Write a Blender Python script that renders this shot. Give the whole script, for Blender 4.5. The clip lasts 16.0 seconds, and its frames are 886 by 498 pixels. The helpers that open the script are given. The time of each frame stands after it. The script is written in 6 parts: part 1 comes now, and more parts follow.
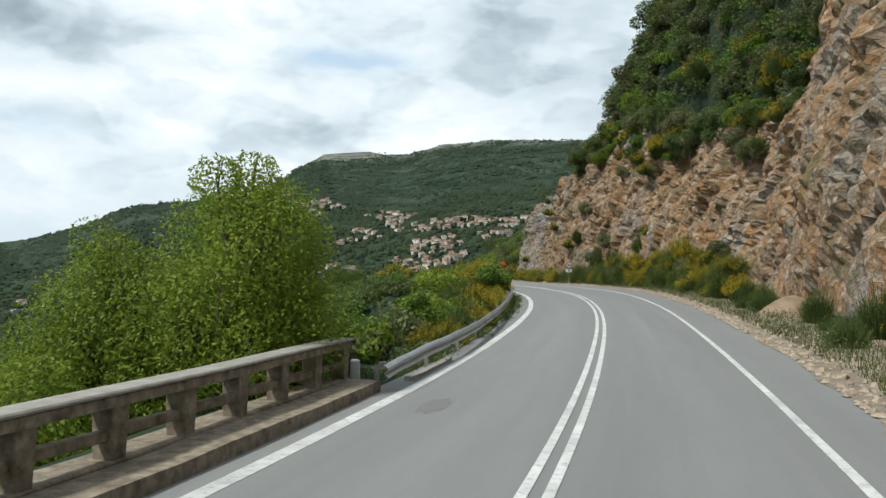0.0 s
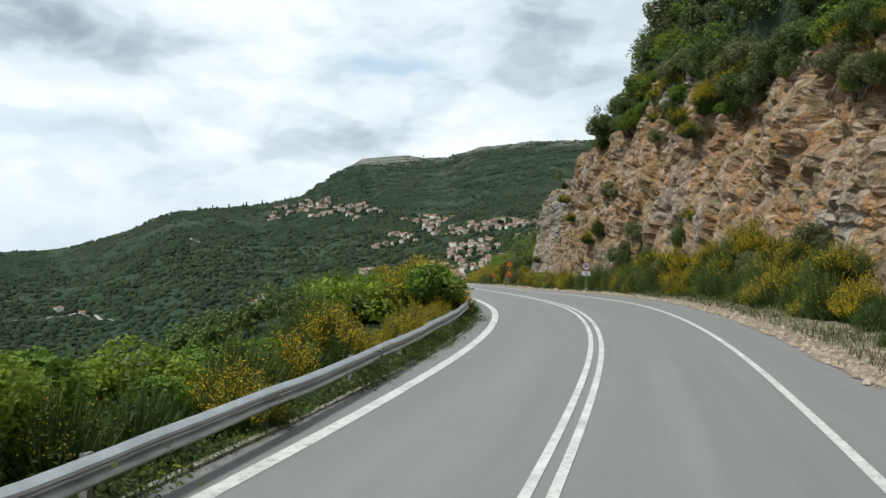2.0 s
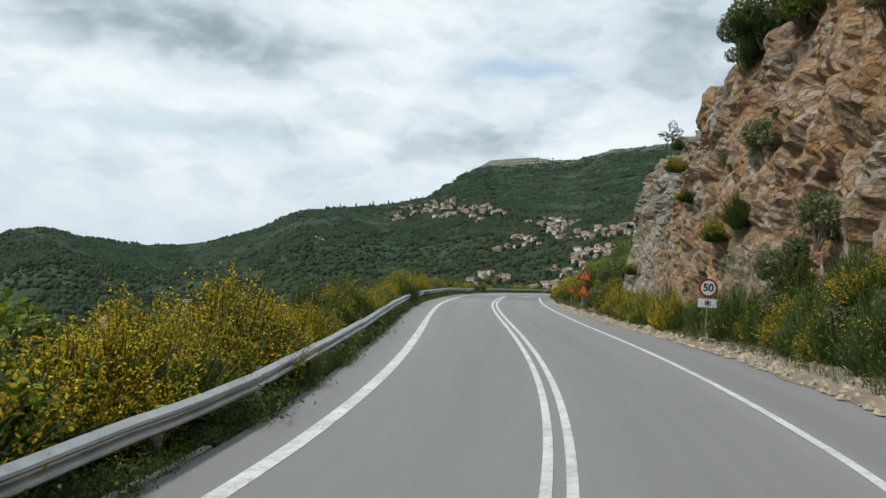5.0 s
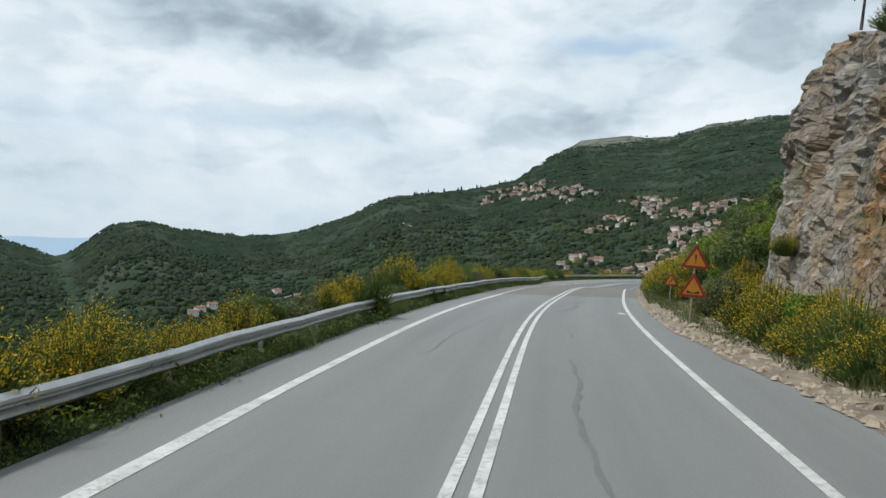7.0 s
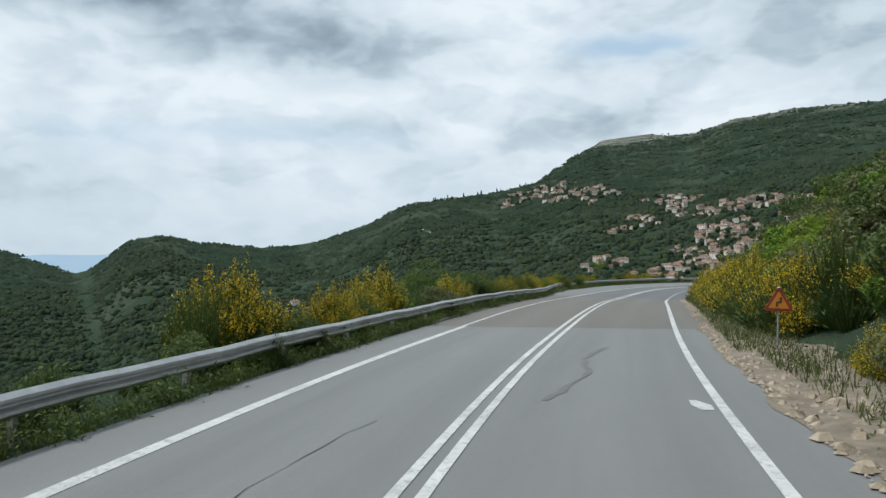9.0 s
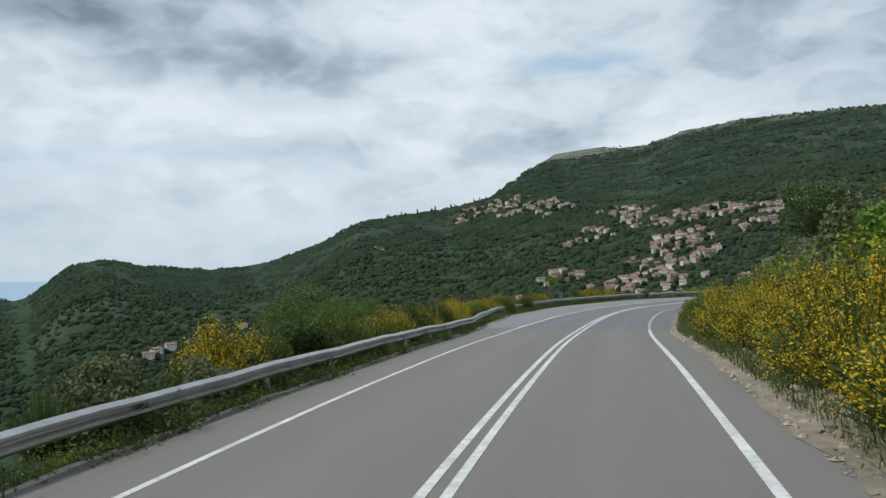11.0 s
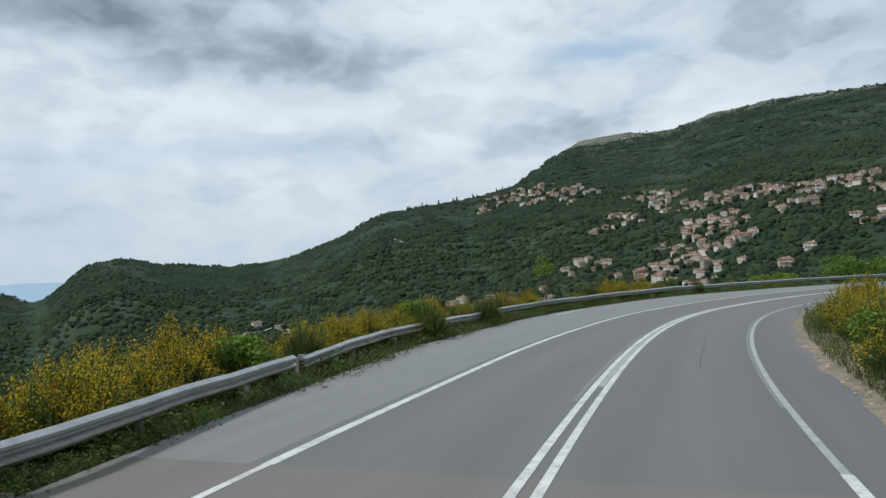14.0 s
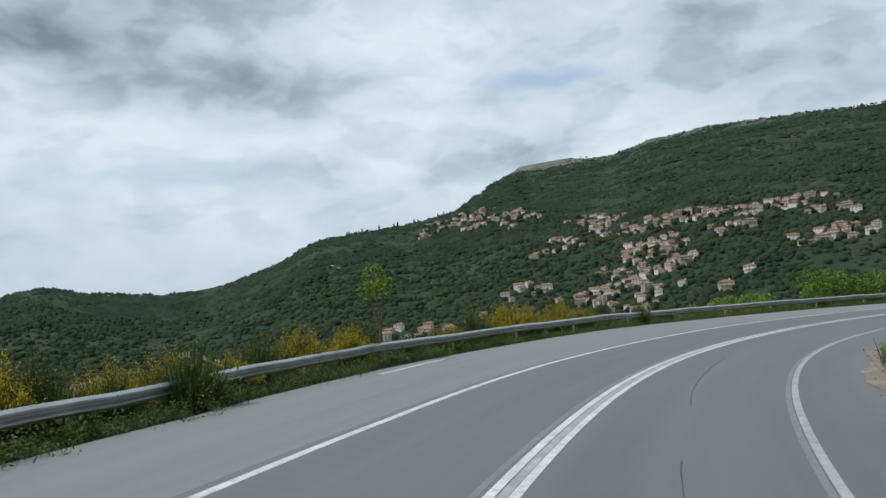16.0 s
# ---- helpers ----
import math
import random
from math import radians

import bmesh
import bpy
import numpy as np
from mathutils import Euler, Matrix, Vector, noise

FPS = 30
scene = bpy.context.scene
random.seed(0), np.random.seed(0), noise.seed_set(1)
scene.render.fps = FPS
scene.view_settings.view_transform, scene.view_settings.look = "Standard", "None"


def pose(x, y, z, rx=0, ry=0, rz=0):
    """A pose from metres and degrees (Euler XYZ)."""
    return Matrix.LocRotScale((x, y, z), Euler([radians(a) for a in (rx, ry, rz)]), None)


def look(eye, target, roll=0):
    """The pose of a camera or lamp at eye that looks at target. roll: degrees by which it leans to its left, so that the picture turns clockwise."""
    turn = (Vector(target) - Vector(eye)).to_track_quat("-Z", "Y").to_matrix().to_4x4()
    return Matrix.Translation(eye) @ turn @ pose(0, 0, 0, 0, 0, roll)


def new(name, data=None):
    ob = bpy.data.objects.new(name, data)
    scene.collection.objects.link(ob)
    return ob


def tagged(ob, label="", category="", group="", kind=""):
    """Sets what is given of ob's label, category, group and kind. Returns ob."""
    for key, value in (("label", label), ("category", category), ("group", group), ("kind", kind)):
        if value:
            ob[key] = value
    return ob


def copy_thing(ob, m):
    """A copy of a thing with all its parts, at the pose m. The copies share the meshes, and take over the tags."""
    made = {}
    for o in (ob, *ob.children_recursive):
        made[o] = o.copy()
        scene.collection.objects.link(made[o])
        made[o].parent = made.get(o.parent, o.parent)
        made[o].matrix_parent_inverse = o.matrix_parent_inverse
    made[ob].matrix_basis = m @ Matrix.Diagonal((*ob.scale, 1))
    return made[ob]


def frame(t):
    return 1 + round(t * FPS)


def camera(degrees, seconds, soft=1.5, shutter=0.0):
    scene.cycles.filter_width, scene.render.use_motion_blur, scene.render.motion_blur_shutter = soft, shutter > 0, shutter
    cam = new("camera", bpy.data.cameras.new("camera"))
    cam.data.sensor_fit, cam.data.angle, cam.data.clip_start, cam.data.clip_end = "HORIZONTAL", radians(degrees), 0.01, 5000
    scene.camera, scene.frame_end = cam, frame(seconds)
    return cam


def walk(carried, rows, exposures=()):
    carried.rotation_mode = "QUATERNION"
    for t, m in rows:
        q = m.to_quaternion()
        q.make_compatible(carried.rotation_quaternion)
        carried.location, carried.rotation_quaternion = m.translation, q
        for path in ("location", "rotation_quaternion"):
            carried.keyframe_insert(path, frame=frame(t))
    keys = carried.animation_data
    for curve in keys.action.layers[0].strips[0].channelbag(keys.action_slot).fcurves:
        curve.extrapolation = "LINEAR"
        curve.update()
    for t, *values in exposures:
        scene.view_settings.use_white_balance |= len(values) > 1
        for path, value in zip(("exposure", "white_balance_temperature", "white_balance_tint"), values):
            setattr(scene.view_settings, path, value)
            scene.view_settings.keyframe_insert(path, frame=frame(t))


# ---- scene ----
# The camera rides in a high vehicle on the right-hand lane of a mountain road.
cam = camera(58.0, 16.0, soft=1.5)
ROWS = [
    (0.0, pose(1.28, -0.00, 2.31, 92.63, -1.14, 15.94)),
    (0.5, pose(1.36, 4.72, 2.44, 92.90, -0.43, 18.30)),
    (1.0, pose(1.16, 9.88, 2.54, 92.68, -0.44, 18.33)),
    (1.5, pose(0.82, 15.47, 2.65, 92.62, -0.74, 17.92)),
    (2.0, pose(0.63, 20.35, 2.79, 92.85, -0.69, 18.96)),
    (2.5, pose(0.47, 24.85, 2.97, 93.17, -1.05, 20.54)),
    (3.0, pose(-0.03, 29.97, 3.13, 93.38, -1.99, 21.72)),
    (5.5, pose(-5.05, 55.15, 4.32, 92.61, -2.34, 30.23)),
    (6.0, pose(-7.03, 60.86, 4.49, 92.39, -1.96, 32.28)),
    (6.5, pose(-8.80, 65.68, 4.63, 91.84, -1.79, 33.49)),
    (7.0, pose(-10.43, 69.83, 4.69, 91.48, -1.59, 34.76)),
    (7.5, pose(-12.37, 74.28, 4.79, 91.31, -1.10, 35.23)),
    (8.0, pose(-14.64, 79.34, 4.94, 91.35, -0.68, 35.77)),
    (8.5, pose(-16.53, 83.47, 5.03, 91.77, 0.01, 36.76)),
    (11.0, pose(-26.85, 106.09, 5.55, 93.06, 1.64, 33.47)),
    (11.5, pose(-29.05, 111.33, 5.68, 92.89, 1.94, 33.22)),
    (12.0, pose(-31.28, 116.73, 5.72, 92.78, 1.92, 33.59)),
    (12.5, pose(-33.26, 121.60, 5.84, 92.52, 2.22, 33.95)),
    (13.0, pose(-35.52, 127.24, 5.85, 91.80, 2.63, 34.34)),
    (13.5, pose(-37.57, 132.43, 5.80, 90.74, 2.94, 34.76)),
    (14.0, pose(-39.51, 137.30, 5.64, 92.59, 2.80, 35.45)),
    (14.5, pose(-41.51, 142.59, 5.58, 94.03, 3.01, 35.19)),
    (15.0, pose(-43.21, 147.56, 5.54, 93.11, 3.12, 34.19)),
    (15.5, pose(-44.79, 152.60, 5.55, 93.26, 3.20, 32.91)),
    (16.0, pose(-46.27, 157.80, 5.47, 94.27, 3.43, 31.51)),
]
walk(cam, ROWS, exposures=[(0.0, 0.25, 6330, 7), (3.0, 0.20, 6330, 7), (5.5, 0.05, 6300, 8), (8.5, 0.0, 6080, 7), (11.0, -0.12, 6080, 8), (16.0, -0.14, 6000, 8)])

# ---- light: thinly clouded noon sky with a weak sun from the valley side ----
SUN_AZ, SUN_EL = radians(141), radians(54)        # azimuth counted from +y towards -x
sun_dir = Vector((-math.sin(SUN_AZ) * math.cos(SUN_EL), math.cos(SUN_AZ) * math.cos(SUN_EL), math.sin(SUN_EL)))
sun = new("sun", bpy.data.lights.new("sun", "SUN"))
sun.data.energy, sun.data.angle, sun.data.color = 3.1, radians(6.0), (1.0, 0.95, 0.86)
sun.matrix_world = look(sun_dir * 100, (0, 0, 0))

world = bpy.data.worlds.new("world")
scene.world = world
world.use_nodes = True


def sky_nodes():
    nt = world.node_tree
    n, l = nt.nodes, nt.links
    n.clear()
    out = n.new("ShaderNodeOutputWorld")
    bg = n.new("ShaderNodeBackground")
    sky = n.new("ShaderNodeTexSky")
    sky.sky_type, sky.sun_disc = "NISHITA", False
    sky.sun_elevation, sky.sun_rotation = SUN_EL, -SUN_AZ
    dim = n.new("ShaderNodeVectorMath")
    dim.operation = "SCALE"
    dim.inputs["Scale"].default_value = 0.13
    l.new(sky.outputs[0], dim.inputs[0])
    tc = n.new("ShaderNodeTexCoord")
    sep = n.new("ShaderNodeSeparateXYZ")
    l.new(tc.outputs["Generated"], sep.inputs[0])
    def calc(op, a, b=0.0):
        q = n.new("ShaderNodeMath")
        q.operation = op
        for k, v in enumerate((a, b)):
            if isinstance(v, (int, float)):
                q.inputs[k].default_value = v
            else:
                l.new(v, q.inputs[k])
        return q.outputs[0]

    # bearing and height of each direction in degrees
    bearing = calc("MULTIPLY", calc("ARCTAN2", calc("MULTIPLY", sep.outputs["X"], -1.0), sep.outputs["Y"]), 57.2958)
    height = calc("MULTIPLY", calc("ARCSINE", sep.outputs["Z"]), 57.2958)
    flat = n.new("ShaderNodeCombineXYZ")
    l.new(bearing, flat.inputs[0])
    l.new(calc("MULTIPLY", height, 2.0), flat.inputs[1])

    def noise_field(degrees_wide, detail, rough, shift, distort=0.0):
        mp = n.new("ShaderNodeMapping")
        mp.inputs["Location"].default_value = shift
        mp.inputs["Scale"].default_value = (1 / degrees_wide,) * 3
        l.new(flat.outputs[0], mp.inputs[0])
        nz = n.new("ShaderNodeTexNoise")
        nz.inputs["Scale"].default_value, nz.inputs["Detail"].default_value, nz.inputs["Roughness"].default_value = 1.0, detail, rough
        nz.inputs["Distortion"].default_value = distort
        l.new(mp.outputs[0], nz.inputs["Vector"])
        return nz.outputs[0]

    def mix(fac, a, b):
        m = n.new("ShaderNodeMix")
        m.data_type = "RGBA"
        l.new(fac, m.inputs[0])
        for sock, v in ((m.inputs[6], a), (m.inputs[7], b)):
            if isinstance(v, tuple):
                sock.default_value = (*v, 1)
            else:
                l.new(v, sock)
        return m.outputs[2]

    # ragged edges: two sizes of turbulence
    for wide, az_by, el_by, off in ((9.0, 7.0, 2.2, 0.0), (2.6, 2.4, 0.9, 4.0)):
        bearing = calc("ADD", bearing, calc("MULTIPLY", calc("SUBTRACT", noise_field(wide, 3, 0.55, (3.1 + off, 1.7, 0.4)), 0.5), az_by))
        height = calc("ADD", height, calc("MULTIPLY", calc("SUBTRACT", noise_field(wide, 3, 0.55, (8.2 + off, 5.3, 2.4)), 0.5), el_by))

    def banks(value, rows):
        """Soft banks of cloud: bearing, height, half width, half height, weight."""
        for az, el, wide, tall, weight in rows:
            u = calc("DIVIDE", calc("SUBTRACT", bearing, az), wide)
            v = calc("DIVIDE", calc("SUBTRACT", height, el), tall)
            q = calc("ADD", calc("MULTIPLY", u, u), calc("MULTIPLY", v, v))
            value = calc("ADD", value, calc("MULTIPLY", calc("POWER", 2.718, calc("MULTIPLY", q, -1.0)), weight))
        return value

    def billow(degrees_wide, shift, lo, hi, weight):
        mr = n.new("ShaderNodeMapRange")
        mr.interpolation_type = "SMOOTHSTEP"
        for key, v in (("From Min", lo), ("From Max", hi), ("To Min", -weight), ("To Max", weight)):
            mr.inputs[key].default_value = v
        l.new(noise_field(degrees_wide, 3.5, 0.48, shift, 0.35), mr.inputs["Value"])
        return mr.outputs[0]

    tone = calc("ADD", 0.70, billow(14.0, (2.3, 0.7, 0), 0.34, 0.64, 0.13))
    tone = calc("ADD", tone, billow(5.5, (6.3, 2.7, 3), 0.42, 0.56, 0.085))
    tone = calc("ADD", tone, billow(2.2, (1.3, 8.7, 5), 0.40, 0.60, 0.030))
    tone = banks(tone, ((58.5, 18.7, 8, 1.8, -0.46), (48, 16.4, 10, 1.7, -0.27), (55, 16.4, 6, 1.2, -0.14), (42, 15.4, 5, 1.2, -0.14), (61, 13, 4, 1.0, -0.14), (52, 22, 12, 1.8, -0.30),
                        (16, 18, 7, 1.8, -0.22), (8, 14.4, 8, 1.8, -0.30), (10, 18.8, 8, 2, -0.16), (4, 12, 6, 1.0, -0.20), (24.3, 10.4, 3.4, 1.3, -0.32), (38.6, 10.6, 1.5, 0.5, -0.13), (33, 14.6, 5, 0.6, -0.10)))
    tone = banks(tone, ((50, 13.2, 9, 1.2, 0.10), (52, 17.5, 14, 3.0, -0.13), (37, 18.6, 7, 2.2, 0.18), (29, 18.8, 5, 2.0, 0.16), (29, 12.9, 4.5, 1.2, 0.16), (34.6, 10.5, 1.6, 0.7, 0.20), (37.2, 9.6, 1.4, 0.5, 0.13),
                        (18.4, 10.3, 4, 1.2, 0.22), (43, 11.4, 3, 0.6, 0.12), (21, 13.2, 5, 0.8, 0.12)))
    clear = banks(0.0, ((23.3, 15.7, 3.6, 0.9, 1.15), (51, 10.2, 6, 1.0, 0.42), (43, 9.4, 5, 0.9, 0.34), (60, 9.4, 5, 1.4, 0.34)))
    ramp = n.new("ShaderNodeValToRGB")
    stops = ((0.0, (0.24, 0.295, 0.34)), (0.30, (0.43, 0.505, 0.56)), (0.62, (0.66, 0.73, 0.775)), (0.95, (0.86, 0.89, 0.91)))
    for k, (at, c) in enumerate(stops):
        e = ramp.color_ramp.elements[k] if k < 2 else ramp.color_ramp.elements.new(at)
        e.position, e.color = at, (*c, 1)
    l.new(tone, ramp.inputs[0])
    thin = mix(calc("MULTIPLY", calc("MINIMUM", clear, 1.0), 0.8), ramp.outputs[0], (0.52, 0.66, 0.78))
    # the clear sky shows faintly through the thinnest cover
    open_sky = n.new("ShaderNodeMapRange")
    open_sky.inputs["From Min"].default_value, open_sky.inputs["From Max"].default_value, open_sky.inputs["To Max"].default_value = 0.3, 1.0, 0.25
    l.new(clear, open_sky.inputs["Value"])
    half = mix(open_sky.outputs[0], thin, dim.outputs[0])
    # pale haze near the horizon
    low = n.new("ShaderNodeMapRange")
    low.interpolation_type = "SMOOTHSTEP"
    low.inputs["From Min"].default_value, low.inputs["From Max"].default_value = 0.16, 0.02
    low.inputs["To Max"].default_value = 0.70
    l.new(sep.outputs["Z"], low.inputs["Value"])
    hazed = mix(low.outputs[0], half, (0.60, 0.68, 0.73))
    bg.inputs["Strength"].default_value = 1.0
    l.new(hazed, bg.inputs["Color"])
    l.new(bg.outputs[0], out.inputs[0])


sky_nodes()

# ---- materials ----


class Nodes:
    """Short hand for building one node material."""

    def __init__(self, name, rough=0.8, metal=0.0):
        self.mat = bpy.data.materials.new(name)
        self.mat.use_nodes = True
        self.n, self.l = self.mat.node_tree.nodes, self.mat.node_tree.links
        self.bsdf = self.n["Principled BSDF"]
        self.bsdf.inputs["Roughness"].default_value = rough
        self.bsdf.inputs["Metallic"].default_value = metal
        self.tc = self.n.new("ShaderNodeTexCoord").outputs["Object"]
        self.geo = self.n.new("ShaderNodeNewGeometry")
        self.info = self.n.new("ShaderNodeObjectInfo")

    def put(self, v, sock):
        if isinstance(v, (tuple, list)):
            sock.default_value = (*v, 1) if len(v) == 3 and sock.type == "RGBA" else v
        elif isinstance(v, (int, float)):
            sock.default_value = v
        else:
            self.l.new(v, sock)

    def noise(self, scale, detail=5, rough=0.6, vec=None, lo=None, hi=None, stretch=None, distort=0.0):
        nz = self.n.new("ShaderNodeTexNoise")
        nz.inputs["Scale"].default_value, nz.inputs["Detail"].default_value = scale, detail
        nz.inputs["Roughness"].default_value, nz.inputs["Distortion"].default_value = rough, distort
        vec = vec or self.geo.outputs["Position"]
        if stretch:
            mp = self.n.new("ShaderNodeMapping")
            mp.inputs["Scale"].default_value = stretch
            self.l.new(vec, mp.inputs[0])
            vec = mp.outputs[0]
        self.l.new(vec, nz.inputs["Vector"])
        return self.ramp(nz.outputs[0], lo, hi) if lo is not None else nz.outputs[0]

    def voronoi(self, scale, feature="F1", vec=None, stretch=None):
        v = self.n.new("ShaderNodeTexVoronoi")
        v.feature = feature
        v.inputs["Scale"].default_value = scale
        vec = vec or self.geo.outputs["Position"]
        if stretch:
            mp = self.n.new("ShaderNodeMapping")
            mp.inputs["Scale"].default_value = stretch
            self.l.new(vec, mp.inputs[0])
            vec = mp.outputs[0]
        self.l.new(vec, v.inputs["Vector"])
        return v

    def ramp(self, v, lo, hi, a=0.0, b=1.0):
        m = self.n.new("ShaderNodeMapRange")
        for key, x in (("From Min", lo), ("From Max", hi), ("To Min", a), ("To Max", b)):
            m.inputs[key].default_value = x
        self.l.new(v, m.inputs["Value"])
        return m.outputs[0]

    def math(self, op, a, b=0.0):
        m = self.n.new("ShaderNodeMath")
        m.operation = op
        self.put(a, m.inputs[0])
        self.put(b, m.inputs[1])
        return m.outputs[0]

    def mix(self, f, a, b, blend="MIX"):
        m = self.n.new("ShaderNodeMix")
        m.data_type, m.blend_type = "RGBA", blend
        self.put(f, m.inputs[0])
        self.put(a, m.inputs[6])
        self.put(b, m.inputs[7])
        return m.outputs[2]

    def bump(self, height, strength=0.5, dist=0.02):
        b = self.n.new("ShaderNodeBump")
        b.inputs["Strength"].default_value, b.inputs["Distance"].default_value = strength, dist
        self.l.new(height, b.inputs["Height"])
        self.l.new(b.outputs[0], self.bsdf.inputs["Normal"])

    def color(self, c):
        self.put(c, self.bsdf.inputs["Base Color"])
        return self


def leaf_material(name, dark, light, tip=None, through_light=0.35):
    m = Nodes(name, rough=0.65)
    m.bsdf.inputs["Specular IOR Level"].default_value = 0.25
    # darker clumps at random put the shaded depth of the growth into the colour
    shade_clump = m.noise(1.2, 4, 0.6, lo=0.42, hi=0.62)
    c = m.mix(m.geo.outputs["Random Per Island"], m.mix(shade_clump, dark, tuple(0.6 * k for k in dark)), m.mix(m.math("MULTIPLY", shade_clump, 0.65), light, dark))
    v = m.math("MULTIPLY", m.info.outputs["Random"], 0.5)
    c = m.mix(v, c, tip or light)
    m.color(c)
    tr = m.n.new("ShaderNodeBsdfTranslucent")
    m.l.new(c, tr.inputs[0])
    ms = m.n.new("ShaderNodeMixShader")
    ms.inputs[0].default_value = through_light
    m.l.new(m.bsdf.outputs[0], ms.inputs[1])
    m.l.new(tr.outputs[0], ms.inputs[2])
    m.l.new(ms.outputs[0], m.n["Material Output"].inputs[0])
    return m.mat


def asphalt_material(name, pale, dark):
    """Worn asphalt; the UV map holds metres across and along the road."""
    m = Nodes(name, rough=0.85)
    uv = m.n.new("ShaderNodeUVMap").outputs[0]
    sep = m.n.new("ShaderNodeSeparateXYZ")
    m.l.new(uv, sep.inputs[0])
    track = m.math("MULTIPLY", m.math("ADD", m.math("COSINE", m.math("MULTIPLY", m.math("SUBTRACT", sep.outputs[0], 0.85), 3.59)), 1.0), 0.5)
    streak = m.noise(1.0, 5, 0.65, vec=uv, lo=0.33, hi=0.70, stretch=(2.4, 0.06, 1.0))
    wide = m.noise(1.0, 4, 0.6, vec=uv, lo=0.32, hi=0.70, stretch=(0.7, 0.022, 1.0))
    patch = m.noise(1.0, 5, 0.65, vec=uv, lo=0.36, hi=0.70, stretch=(1.6, 0.35, 1.0))
    grit = m.noise(38.0, 4, 0.75, lo=0.32, hi=0.68)
    stone = m.noise(120.0, 2, 0.6, lo=0.35, hi=0.65)
    c = m.mix(wide, dark, pale)
    c = m.mix(m.math("MULTIPLY", track, 0.30), c, dark)
    c = m.mix(m.math("MULTIPLY", streak, 0.40), c, pale)
    c = m.mix(m.math("MULTIPLY", patch, 0.16), c, tuple(0.75 * v for v in dark))
    c = m.mix(m.math("MULTIPLY", grit, 0.35), c, tuple(0.62 * v for v in dark))
    c = m.mix(m.math("MULTIPLY", stone, 0.25), c, tuple(1.25 * v for v in pale))
    m.color(c)
    m.bump(grit, 0.35, 0.008)
    return m.mat


def paint_material():
    m = Nodes("white_road_paint", rough=0.7)
    wear = m.math("MAXIMUM", m.noise(7.0, 7, 0.75, lo=0.50, hi=0.64), m.math("MULTIPLY", m.noise(0.9, 4, 0.7, lo=0.50, hi=0.62), m.noise(22.0, 4, 0.7, lo=0.40, hi=0.58)))
    c = m.mix(m.noise(1.3, 3, lo=0.3, hi=0.7), (0.44, 0.45, 0.445), (0.60, 0.61, 0.60))
    m.color(m.mix(m.math("MULTIPLY", wear, 0.75), c, (0.24, 0.24, 0.24)))
    return m.mat


